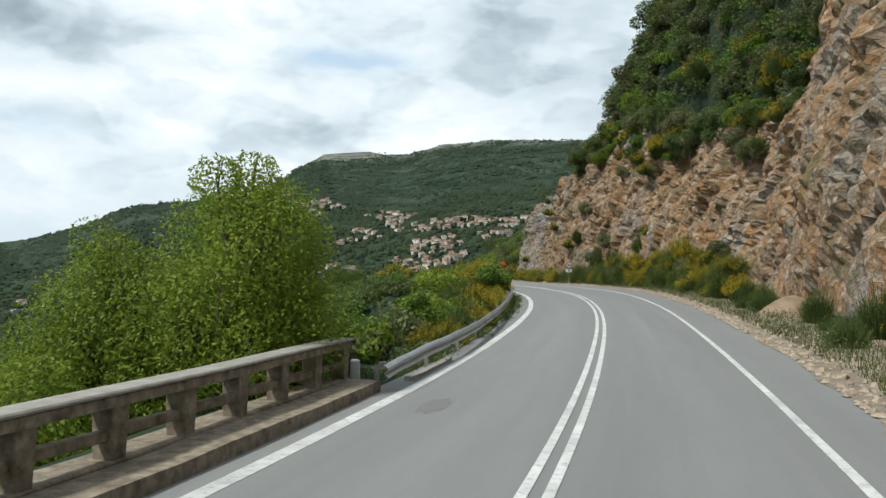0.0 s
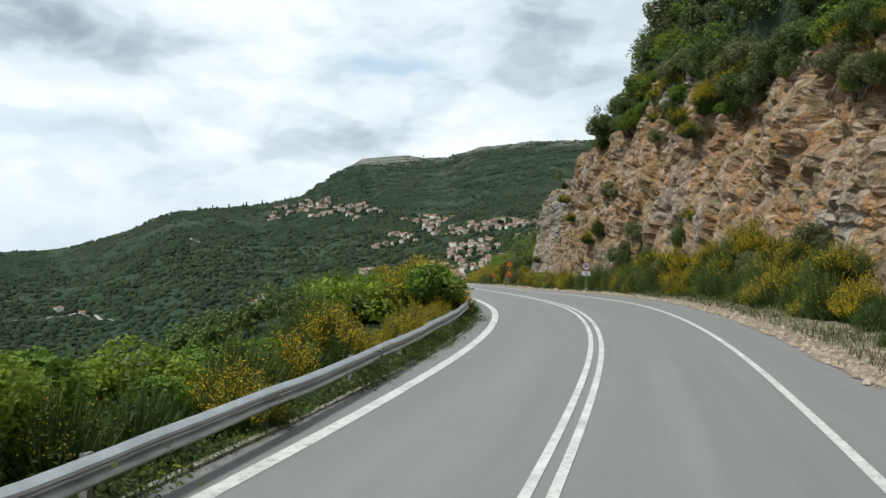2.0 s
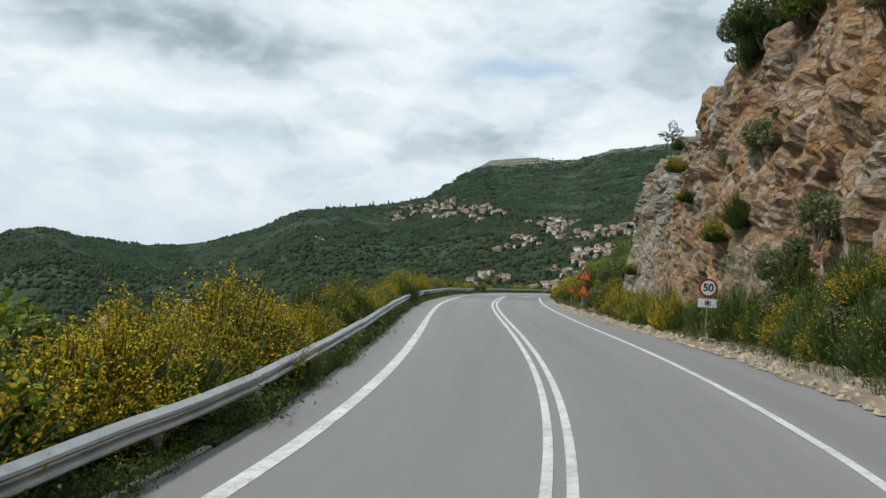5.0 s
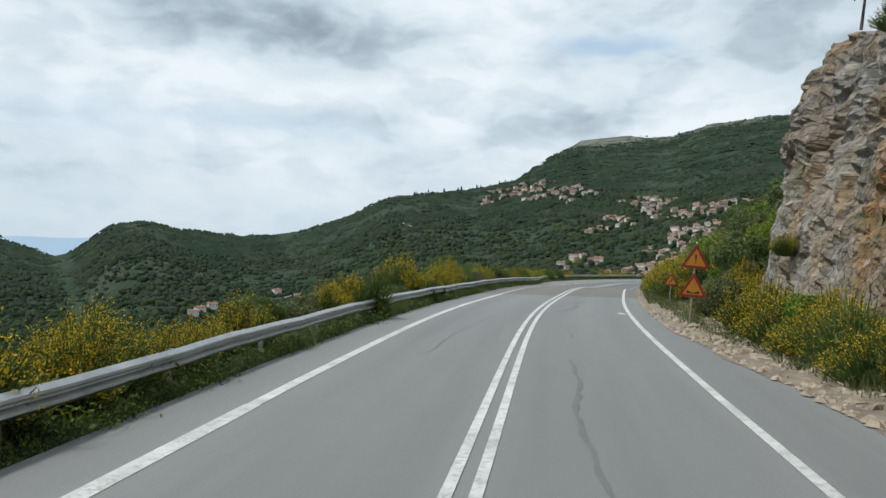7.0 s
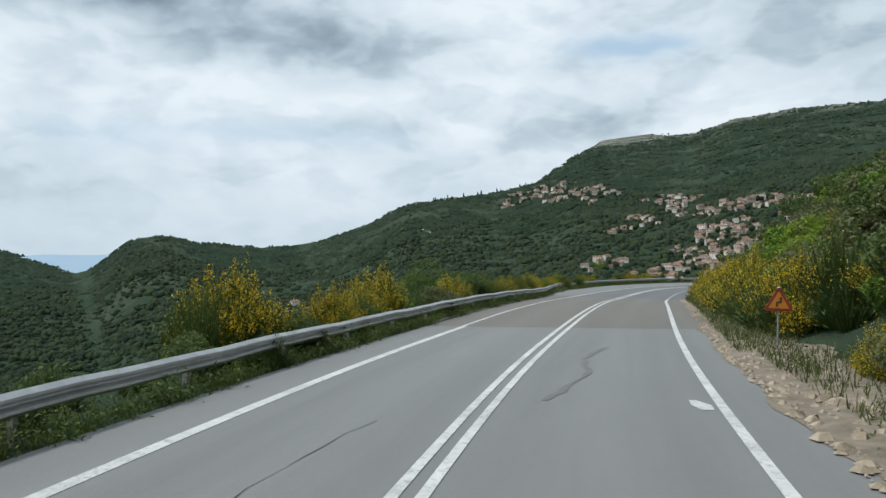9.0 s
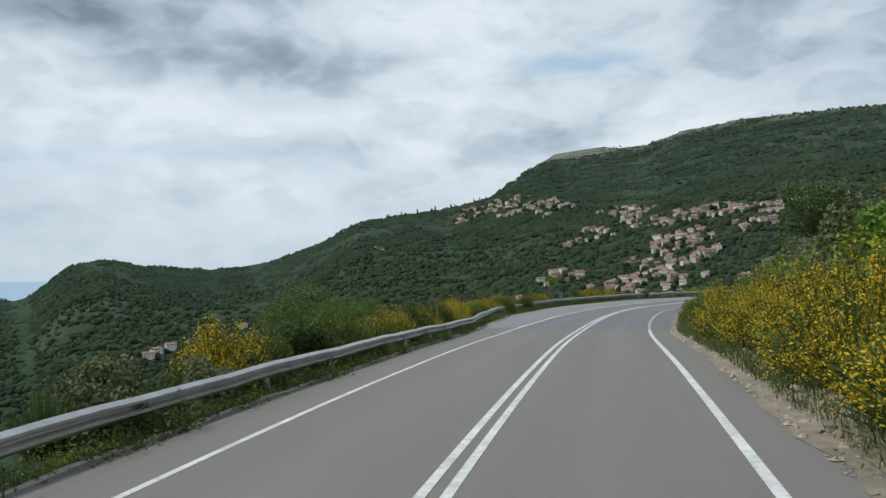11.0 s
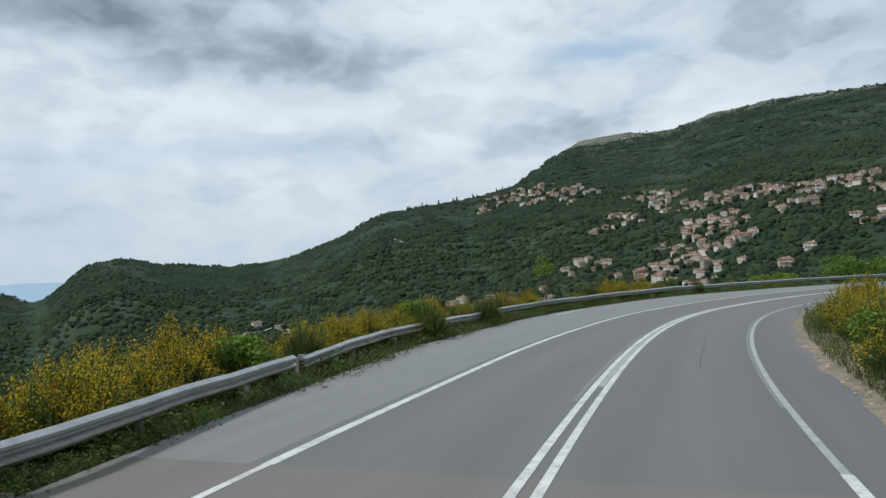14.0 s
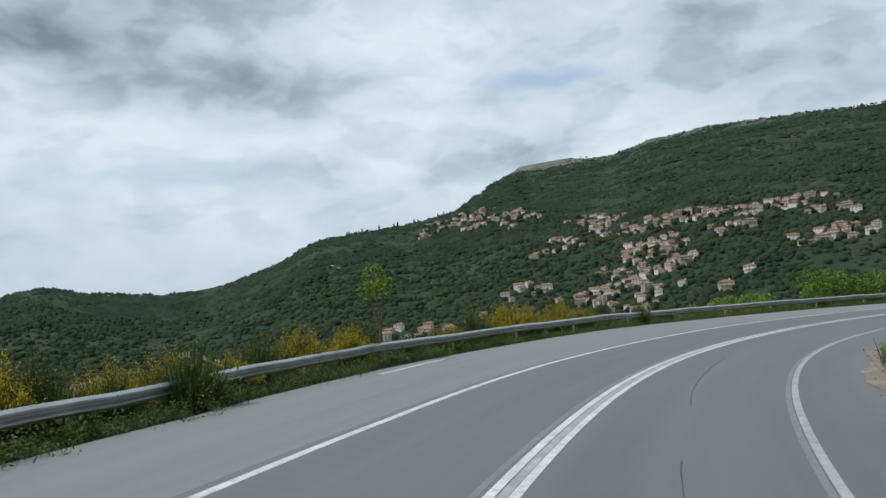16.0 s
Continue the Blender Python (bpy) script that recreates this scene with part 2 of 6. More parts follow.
def rock_material(name, rusty):
    """Blasted limestone broken into angular blocks; the UV map holds metres along the road and up the face."""
    m = Nodes(name, rough=0.93)
    m.bsdf.inputs["Specular IOR Level"].default_value = 0.15
    uv = m.n.new("ShaderNodeUVMap").outputs[0]
    lie = m.n.new("ShaderNodeMapping")
    lie.inputs["Rotation"].default_value = (0, 0, radians(-24))
    m.l.new(uv, lie.inputs[0])
    jag = m.n.new("ShaderNodeTexNoise")
    jag.inputs["Scale"].default_value, jag.inputs["Detail"].default_value, jag.inputs["Roughness"].default_value = 1.1, 5, 0.65
    m.l.new(lie.outputs[0], jag.inputs["Vector"])
    shift = m.n.new("ShaderNodeVectorMath")
    shift.operation = "MULTIPLY_ADD"
    shift.inputs[1].default_value = (0.55, 0.55, 0.0)
    m.l.new(jag.outputs["Color"], shift.inputs[0])
    m.l.new(lie.outputs[0], shift.inputs[2])
    bed = shift.outputs[0]
    # colour zones stand as steep bands
    rust = m.noise(1.0, 6, 0.7, vec=bed, lo=0.49 - rusty, hi=0.58 - rusty, stretch=(0.22, 0.10, 1.0), distort=0.5)
    tanned = m.noise(1.0, 6, 0.7, vec=bed, lo=0.44, hi=0.58, stretch=(0.45, 0.20, 1.0), distort=0.4)
    earth = m.noise(1.0, 6, 0.7, vec=bed, lo=0.46, hi=0.58, stretch=(0.35, 0.12, 1.0), distort=0.4)
    fine = m.noise(6.0, 7, 0.72, lo=0.30, hi=0.70)

    def cells(size):
        """Tone of each block, and the dark joint round it."""
        v = m.voronoi(1.0, "F1", vec=bed, stretch=(1.9 / size, 0.9 / size, 1.0))
        t = m.n.new("ShaderNodeSeparateXYZ")
        m.l.new(v.outputs["Color"], t.inputs[0])
        e = m.voronoi(1.0, "DISTANCE_TO_EDGE", vec=bed, stretch=(1.9 / size, 0.9 / size, 1.0))
        return t.outputs, m.ramp(e.outputs[0], 0.0, 0.10)

    big, big_edge = cells(1.1)
    small, small_edge = cells(0.34)
    grey = m.mix(fine, (0.17, 0.168, 0.16), (0.36, 0.352, 0.33))
    tan = m.mix(fine, (0.178, 0.132, 0.082), (0.40, 0.305, 0.20))
    orange = m.mix(fine, (0.215, 0.108, 0.042), (0.43, 0.235, 0.095))
    c = m.mix(tanned, grey, tan)
    c = m.mix(m.math("MULTIPLY", rust, m.math("ADD", 0.45, m.math("MULTIPLY", big["X"], 0.5))), c, orange)
    c = m.mix(m.math("MULTIPLY", earth, 0.52), c, m.mix(fine, (0.12, 0.078, 0.044), (0.29, 0.19, 0.105)))
    c = m.mix(m.math("MULTIPLY", m.ramp(small["X"], 0.45, 1.0), 0.50), c, (0.105, 0.085, 0.065))
    c = m.mix(m.math("MULTIPLY", m.ramp(small["Y"], 0.62, 1.0), 0.55), c, (0.44, 0.40, 0.345))
    broken = m.noise(1.6, 4, 0.6, lo=0.40, hi=0.60)
    c = m.mix(m.math("MULTIPLY", m.math("SUBTRACT", 1.0, small_edge), m.math("MULTIPLY", broken, 0.45)), c, (0.045, 0.036, 0.028))
    moss = m.math("MULTIPLY", m.noise(0.45, 7, 0.75, lo=0.53, hi=0.63), 0.65)
    c = m.mix(moss, c, m.mix(fine, (0.045, 0.050, 0.022), (0.12, 0.12, 0.055)))
    m.color(c)
    soft = m.math("SUBTRACT", 1.0, m.math("MULTIPLY", earth, 0.6))
    hgt = m.math("MULTIPLY", soft, m.math("ADD", m.math("MULTIPLY", big["Z"], 0.5), m.math("MULTIPLY", small["Z"], 0.40)))
    hgt = m.math("ADD", hgt, m.math("MULTIPLY", small_edge, 0.14))
    hgt = m.math("ADD", hgt, m.math("MULTIPLY", m.noise(7.0, 7, 0.7), 0.35))
    m.bump(hgt, 1.0, 0.20)
    return m.mat


def ground_material():
    m = Nodes("hillside", rough=0.95)
    pos = m.geo.outputs["Position"]
    big = m.noise(0.006, 5, 0.6, lo=0.40, hi=0.62)
    mid = m.noise(0.05, 6, 0.65, lo=0.35, hi=0.68)
    tuft = m.noise(0.30, 5, 0.7, lo=0.35, hi=0.68)
    fine = m.noise(2.5, 6, 0.7, lo=0.35, hi=0.70)
    m.bsdf.inputs["Specular IOR Level"].default_value = 0.05
    green = m.mix(tuft, (0.022, 0.040, 0.026), (0.034, 0.056, 0.034))
    scrub = m.mix(tuft, (0.052, 0.064, 0.044), (0.108, 0.108, 0.082))
    c = m.mix(m.math("MULTIPLY", mid, m.math("ADD", m.math("MULTIPLY", big, 0.75), 0.05)), green, scrub)
    c = m.mix(m.math("MULTIPLY", fine, 0.25), c, (0.024, 0.040, 0.020))
    # bare limestone near the summits
    sep = m.n.new("ShaderNodeSeparateXYZ")
    m.l.new(pos, sep.inputs[0])
    high = m.ramp(m.math("ADD", sep.outputs["Z"], m.math("MULTIPLY", mid, 40.0)), 335.0, 375.0)
    near_peak = m.n.new("ShaderNodeVectorMath")
    near_peak.operation = "DISTANCE"
    near_peak.inputs[1].default_value = (-868.0, 1890.0, 325.0)
    m.l.new(pos, near_peak.inputs[0])
    high = m.math("MAXIMUM", high, m.ramp(near_peak.outputs["Value"], 270.0, 130.0))
    bare = m.math("MULTIPLY", high, m.noise(0.03, 6, 0.7, lo=0.38, hi=0.62))
    c = m.mix(bare, c, m.mix(tuft, (0.15, 0.15, 0.13), (0.25, 0.24, 0.215)))
    m.color(c)
    m.bump(m.math("ADD", tuft, m.math("MULTIPLY", fine, 0.3)), 0.5, 0.6)
    return m.mat


def plain(name, a, b, scale=8.0, rough=0.7, metal=0.0, bump=0.0, stretch=None):
    m = Nodes(name, rough, metal)
    f = m.noise(scale, 5, 0.65, vec=m.tc, lo=0.3, hi=0.7, stretch=stretch)
    m.color(m.mix(f, a, b))
    if bump:
        m.bump(m.noise(scale * 4, 5, 0.7, vec=m.tc), 0.6, bump)
    return m.mat


ASPHALT = asphalt_material("asphalt", (0.212, 0.217, 0.217), (0.142, 0.147, 0.147))
BROWN = asphalt_material("old_brownish_asphalt", (0.172, 0.162, 0.149), (0.118, 0.111, 0.101))
DARK_ASPHALT = asphalt_material("darker_asphalt", (0.150, 0.154, 0.157), (0.094, 0.098, 0.100))
PAINT = paint_material()
ROCK = rock_material("rusty_rock", 0.085)
GREY_ROCK = rock_material("grey_rock", -0.10)
HILL = ground_material()
GRAVEL = plain("gravel_verge", (0.115, 0.095, 0.070), (0.25, 0.21, 0.16), 2.2, 0.95, 0, 0.04)
STONE = plain("loose_stone", (0.18, 0.142, 0.10), (0.41, 0.345, 0.265), 5.0, 0.9, 0, 0.01)
STEEL = plain("galvanised_steel", (0.32, 0.33, 0.33), (0.50, 0.51, 0.51), 2.0, 0.36, 0.92)
POST = plain("weathered_steel_post", (0.16, 0.16, 0.155), (0.30, 0.30, 0.29), 6.0, 0.6, 0.4)
CONCRETE = plain("old_concrete", (0.085, 0.066, 0.045), (0.30, 0.255, 0.195), 5.0, 0.93, 0, 0.01)
KERB = plain("pale_concrete_kerb", (0.19, 0.18, 0.16), (0.30, 0.285, 0.26), 4.0, 0.93, 0, 0.01)
BARK = plain("bark", (0.06, 0.045, 0.03), (0.13, 0.10, 0.075), 12.0, 0.95, 0, 0.01)
STEM = plain("green_stem", (0.06, 0.085, 0.03), (0.10, 0.13, 0.05), 12.0, 0.8)
BROOM = leaf_material("broom_green", (0.036, 0.066, 0.018), (0.100, 0.145, 0.038), through_light=0.26)
FLOWER = leaf_material("broom_yellow", (0.42, 0.30, 0.012), (0.64, 0.48, 0.025), through_light=0.3)
LEAF = leaf_material("fresh_leaf", (0.060, 0.118, 0.018), (0.175, 0.280, 0.036))
LIME = leaf_material("yellow_green_leaf", (0.085, 0.145, 0.018), (0.25, 0.330, 0.038), through_light=0.42)
FEATHER = leaf_material("feathery_leaf", (0.042, 0.082, 0.015), (0.115, 0.178, 0.032), through_light=0.3)
OAK = leaf_material("dark_leaf", (0.044, 0.076, 0.024), (0.130, 0.178, 0.050))
OLIVE = leaf_material("olive_leaf", (0.070, 0.088, 0.038), (0.185, 0.205, 0.085))
DRY = leaf_material("dry_grass", (0.12, 0.115, 0.055), (0.25, 0.23, 0.12))
GRASS = leaf_material("verge_grass", (0.042, 0.062, 0.017), (0.110, 0.140, 0.038))


def forest_material(name, fresh, share):
    """Scrub woods: patches of lighter and darker growth over the slopes."""
    m = Nodes(name, rough=0.9)
    m.bsdf.inputs["Specular IOR Level"].default_value = 0.05
    big = m.noise(0.007, 5, 0.6, lo=0.40, hi=0.62)
    mid = m.noise(0.045, 5, 0.65, lo=0.35, hi=0.66)
    c = m.mix(mid, (0.026, 0.045, 0.032), (0.046, 0.072, 0.048))
    dense = m.noise(0.011, 5, 0.6, lo=0.44, hi=0.58)
    c = m.mix(m.math("MULTIPLY", dense, 0.5), c, (0.018, 0.034, 0.025))
    scar = m.math("MULTIPLY", m.noise(0.03, 6, 0.7, lo=0.57, hi=0.68), 0.55)
    c = m.mix(scar, c, (0.115, 0.108, 0.085))
    c = m.mix(m.math("MULTIPLY", big, m.math("MULTIPLY", mid, 0.7)), c, (0.080, 0.090, 0.062))
    c = m.mix(m.math("MULTIPLY", m.math("POWER", m.geo.outputs["Random Per Island"], 2.0), share), c, fresh)
    leafy = m.noise(0.9, 5, 0.7, lo=0.3, hi=0.7)
    c = m.mix(m.math("MULTIPLY", leafy, 0.35), c, (0.046, 0.070, 0.040))
    m.color(c)
    m.bump(leafy, 0.35, 0.4)
    tr = m.n.new("ShaderNodeBsdfTranslucent")
    m.l.new(c, tr.inputs[0])
    ms = m.n.new("ShaderNodeMixShader")
    ms.inputs[0].default_value = 0.4
    m.l.new(m.bsdf.outputs[0], ms.inputs[1])
    m.l.new(tr.outputs[0], ms.inputs[2])
    m.l.new(ms.outputs[0], m.n["Material Output"].inputs[0])
    return m.mat


FOREST = forest_material("far_forest", (0.050, 0.078, 0.044), 0.35)
VALLEY = forest_material("valley_forest", (0.088, 0.118, 0.048), 0.75)

# ---- plan of the road: curvature, rise and crossfall at knots 12 m apart ----
KNOT = [-24.0 + 12.0 * i for i in range(30)]
CURV = [-0.00204, -0.00011, 0.00183, 0.0038, 0.00131, 0.00449, 0.01328, 0.01209, 0.0035, -0.00021, -0.00349, -0.00353, -0.0009, 0.00011, -0.00207, -0.00271, -0.00472, -0.01181, -0.01694, -0.01903, -0.01923, -0.01811, -0.01615, -0.01371, -0.01101, -0.00824, -0.00546, -0.00272, -1e-05, 0.00268]
RISE = [0.0092, 0.0097, 0.0109, 0.0219, 0.0331, 0.0442, 0.0552, 0.03, 0.0276, 0.0242, 0.0217, 0.0141, 0.0182, -0.0, -0.0158, -0.0044, 0.0077, 0.0139, 0.0059, 0.0108, 0.0089, 0.007, 0.0055, 0.0043, 0.0035, 0.0028, 0.0023, 0.002, 0.0018, 0.0017]
FALL = [-0.0066, -0.0082, -0.0119, -0.0065, -0.0193, -0.014, -0.0167, -0.0347, -0.0205, 0.0, -0.0, -0.0004, -0.0016, 0.0001, 0.0149, 0.0384, 0.0394, 0.0156, 0.0243, 0.0384, 0.028, 0.0171, 0.0104, 0.0064, 0.0039, 0.0024, 0.0015, 0.001, 0.0007, 0.0005]
STEP = np.arange(-60.0, 320.1, 0.5)


def plan():
    k, g, b = (np.interp(STEP, KNOT, v) for v in (CURV, RISE, FALL))
    th = np.concatenate([[0], np.cumsum((k[1:] + k[:-1]) * 0.25)])
    zero = int(120)
    th -= th[zero]
    mid = (th[1:] + th[:-1]) / 2
    x = np.concatenate([[0], np.cumsum(-np.sin(mid) * 0.5)])
    y = np.concatenate([[0], np.cumsum(np.cos(mid) * 0.5)])
    z = np.concatenate([[0], np.cumsum((g[1:] + g[:-1]) * 0.25)])
    return x - x[zero], y - y[zero], z - z[zero], th, b


RX, RY, RZ, RT, RB = plan()


def on_road(s, d, up=0.0):
    """World point at distance s along the road and d to the right of its centre line."""
    x, y, z, th, b = (np.interp(s, STEP, a) for a in (RX, RY, RZ, RT, RB))
    return Vector((x + d * math.cos(th), y + d * math.sin(th), z - b * max(-9.0, min(6.0, d)) + up))


def heading(s):
    return float(np.interp(s, STEP, RT))


def left_edge(s):
    return np.interp(s, [-60, 50, 70, 130, 148, 160, 170, 182, 190, 200, 210, 320], [-4.1, -4.1, -4.6, -4.8, -5.1, -6.2, -7.2, -8.0, -8.2, -8.2, -7.8, -8.0])


def right_edge(s):
    return np.interp(s, [-60, 12, 22, 55, 72, 82, 96, 112, 152, 162, 320], [4.9, 4.9, 5.3, 5.4, 5.7, 5.4, 4.6, 4.5, 4.7, 5.1, 5.2])


def rail_line(s):
    return np.interp(s, [-60, 16, 22, 30, 42, 55, 68, 130, 145, 153, 160, 170, 182, 190, 200, 210, 225, 320], [-3.78, -3.78, -3.8, -4.1, -4.55, -4.5, -4.9, -5.15, -5.3, -5.6, -6.6, -7.6, -8.8, -9.3, -8.8, -8.2, -8.5, -8.5])


LEFT, RIGHT = -3.44, 3.47


def smooth(x, a, b):
    t = np.clip((x - a) / (b - a), 0, 1)
    return t * t * (3 - 2 * t)


# ---- plan of the land ----
VIEW = (-33.0, 122.0)
CREST_AZ = [-60, -30, 0, 7, 12.7, 16.2, 19, 22.4, 25.4, 27.2, 30, 33, 35.4, 39.5, 42.7, 46.7, 49.7, 54.5, 56.9, 58.9, 61.8, 66, 80, 130]
CREST_EL = [9, 11, 10.9, 11.1, 11.1, 10.6, 9.8, 9.9, 9.55, 8.6, 6.7, 6.0, 5.75, 5.2, 3.6, 2.2, 2.0, 2.3, 2.8, 2.4, 0.0, 1.6, 2.5, 2.5]
CREST_R = [1500, 1600, 1700, 1800, 1900, 1950, 2000, 2100, 2000, 1800, 1450, 1400, 1350, 1300, 1350, 1400, 1400, 1250, 1200, 1200, 1300, 1700, 1700, 1700]


def fractal(x, y, size, seed):
    """Cheap smooth relief from a few turned sine waves."""
    r = np.random.RandomState(seed)
    out = np.zeros_like(x)
    amp = 1.0
    for o in range(5):
        for k in range(3):
            a, p = r.rand(2) * 2 * math.pi
            w = 2 * math.pi / size * (0.8 + 0.5 * r.rand())
            out += amp * np.sin((x * math.cos(a) + y * math.sin(a)) * w + p + 1.3 * np.sin((x * math.sin(a) - y * math.cos(a)) * w * 0.7 + p * 2))
        amp *= 0.5
        size *= 0.5
    return out / 3.5


def cliff_foot(s):
    return np.interp(s, [-60, 0, 20, 45, 55, 62, 79, 84, 89, 100, 106, 112, 125, 320], [10.3, 10.0, 9.8, 9.4, 9.0, 8.7, 8.6, 8.0, 7.4, 7.5, 8.0, 8.8, 9.5, 9.5])


def cliff_top(s):
    return np.interp(s, [-60, 20, 34, 42, 46, 49, 53, 62, 70, 78, 86, 91, 96, 101, 105, 107.5, 112, 320], [25, 25, 25, 24, 20, 13.5, 12, 12.6, 14.6, 15.6, 13.6, 11.6, 10.4, 9.0, 7.8, 3.6, 0.6, 0.4])


def upper_slope(s):
    return np.interp(s, [-60, 42, 50, 62, 74, 79, 84, 90, 320], [4, 4, 13, 13, 11, 8.5, 4.8, 0.5, 0])


def face_point(s, h):
    """Offset of the smooth rock face at height h."""
    return cliff_foot(s) + (0.17 * h + 0.008 * h * h) * np.interp(s, [41, 50, 64, 74, 86, 98], [0.5, 1.0, 1.0, 0.62, 0.68, 1.0])


def far_land(x, y):
    dx, dy = x - VIEW[0], y - VIEW[1]
    r = np.hypot(dx, dy)
    az = np.degrees(np.arctan2(-dx, dy))
    rc = np.interp(az, CREST_AZ, CREST_R)
    zc = 5.5 + rc * np.tan(np.radians(np.interp(az, CREST_AZ, CREST_EL)))
    u = (r - 280) / (rc - 280)
    foot = -95.0
    z = foot + (zc - foot) * np.clip(u, 0, 1) ** 0.92
    z = np.where(u > 1, zc - 0.35 * (r - rc), z)
    z = z + fractal(x, y, 420, 3) * 14 * np.clip(u, 0, 1) * np.clip((1.0 - u) * 3, 0, 1) + fractal(x, y, 60, 5) * 2.2 * np.clip(u * 4, 0, 1)
    return np.maximum(z, -140)


def land(x, y):
    """Height of the ground."""
    x, y = np.asarray(x, float), np.asarray(y, float)
    shape = x.shape
    x, y = x.ravel(), y.ravel()
    s, d, z0 = np.empty_like(x), np.empty_like(x), np.empty_like(x)
    for i in range(0, len(x), 20000):
        q = slice(i, i + 20000)
        j = np.argmin((x[q, None] - RX[::4]) ** 2 + (y[q, None] - RY[::4]) ** 2, axis=1) * 4
        dx, dy = x[q] - RX[j], y[q] - RY[j]
        c, sn = np.cos(RT[j]), np.sin(RT[j])
        lat = dx * c + dy * sn
        lon = -dx * sn + dy * c
        s[q] = STEP[j] + np.clip(lon, -2, 2)
        d[q] = np.where(np.hypot(lat, lon) > np.abs(lat) * 1.5 + 2, np.sign(lat) * np.hypot(lat, lon), lat)
        z0[q] = RZ[j] + lon.clip(-2, 2) * 0.01 - RB[j] * np.clip(lat, -9, 6)
    le, re = left_edge(s), right_edge(s)
    rough = fractal(x, y, 9, 11)
    # valley side
    shelf = 6.0 * smooth(s, 46, 51) * (1 - smooth(s, 60, 66))
    m = np.clip(le - 2.2 - shelf - d, 0, None)
    zl = z0 - 0.06 - 0.50 * m + rough * np.clip(m / 6, 0, 1) * 0.6
    # hill side: verge, then the slope behind the rock face
    m = np.clip(d - re, 0, None)
    top, foot = cliff_top(s), cliff_foot(s)
    behind = np.clip(d - face_point(s, top) - 0.5, 0, None)
    zr = z0 - 0.06 + 0.05 * np.minimum(m, 6.0) + top * 0.97 * smooth(behind, 0.0, 1.4) + upper_slope(s) * smooth(behind, 0.0, 4.0) + 0.55 * behind * smooth(top, 0.0, 9.0) + rough * np.clip(behind / 4, 0, 1) * 0.7
    mound = 0.55 * np.clip(d - 6.8, 0, 14) * (1 - smooth(cliff_top(s), 0.3, 6)) * (1 - smooth(s, 138, 168))
    zr = zr + mound
    zr = np.minimum(zr, z0 + 75 + rough)
    near = np.where(d < 0, zl, zr)
    near = np.where((d > le - 0.6) & (d < re + 0.3), z0 - 0.07, near)
    far = far_land(x, y)
    dist = np.abs(d)
    w = smooth(dist, 110, 330)
    z = near * (1 - w) + far * w
    z = np.where((d < 0) & (w < 1), np.maximum(z, -110), z)
    return z.reshape(shape)


def land_at(x, y):
    return float(land(np.array([x]), np.array([y]))[0])

# ---- mesh helpers ----


def mesh_of(name, verts, faces, material, smooth_shade=False, flat=None):
    me = bpy.data.meshes.new(name)
    me.from_pydata([tuple(v) for v in verts], [], [tuple(f) for f in faces])
    me.materials.append(material)
    if smooth_shade:
        me.shade_smooth()
    if flat:
        uv = me.uv_layers.new(name="UVMap")
        uv.data.foreach_set("uv", np.array([flat[l.vertex_index] for l in me.loops], np.float32).ravel())
    return me


def quads_mesh(name, corners, material):
    """corners: array (n, 4, 3): n loose quads, each its own island."""
    n = len(corners)
    me = bpy.data.meshes.new(name)
    me.vertices.add(n * 4)
    me.vertices.foreach_set("co", np.asarray(corners, np.float32).ravel())
    me.loops.add(n * 4)
    me.loops.foreach_set("vertex_index", np.arange(n * 4, dtype=np.int32))
    me.polygons.add(n)
    me.polygons.foreach_set("loop_start", np.arange(0, n * 4, 4, dtype=np.int32))
    me.update(calc_edges=True)
    me.materials.append(material)
    return me


def part(name, data, material=None, parent=None, label=""):
    """Link a mesh or bmesh as one mesh object under a thing or a part."""
    if isinstance(data, bmesh.types.BMesh):
        me = bpy.data.meshes.new(name)
        data.to_mesh(me)
        data.free()
        me.materials.append(material)
        data = me
    ob = new(name, data)
    ob.parent = parent
    if label:
        ob["label"] = label
    return ob


def box(bm, x0, x1, y0, y1, z0, z1, bevel=0.0, m=None):
    made = bmesh.ops.create_cube(bm, size=1.0)["verts"]
    for v in made:
        v.co = Vector(((x0 + x1) / 2 + v.co.x * (x1 - x0), (y0 + y1) / 2 + v.co.y * (y1 - y0), (z0 + z1) / 2 + v.co.z * (z1 - z0)))
    if bevel:
        edges = list({e for v in made for e in v.link_edges})
        out = bmesh.ops.bevel(bm, geom=edges, offset=bevel, segments=1, affect="EDGES")
        made = list({v for f in out["faces"] for v in f.verts} | {v for v in made if v.is_valid})
    if m is not None:
        bmesh.ops.transform(bm, matrix=m, verts=made)
    return made


def rod(bm, a, b, r0, r1=None, n=8):
    a, b = Vector(a), Vector(b)
    r1 = r0 if r1 is None else r1
    q = (b - a).to_track_quat("Z", "Y").to_matrix().to_4x4()
    made = bmesh.ops.create_cone(bm, cap_ends=True, segments=n, radius1=r0, radius2=r1, depth=(b - a).length)["verts"]
    bmesh.ops.transform(bm, matrix=Matrix.Translation((a + b) / 2) @ q, verts=made)
    return made


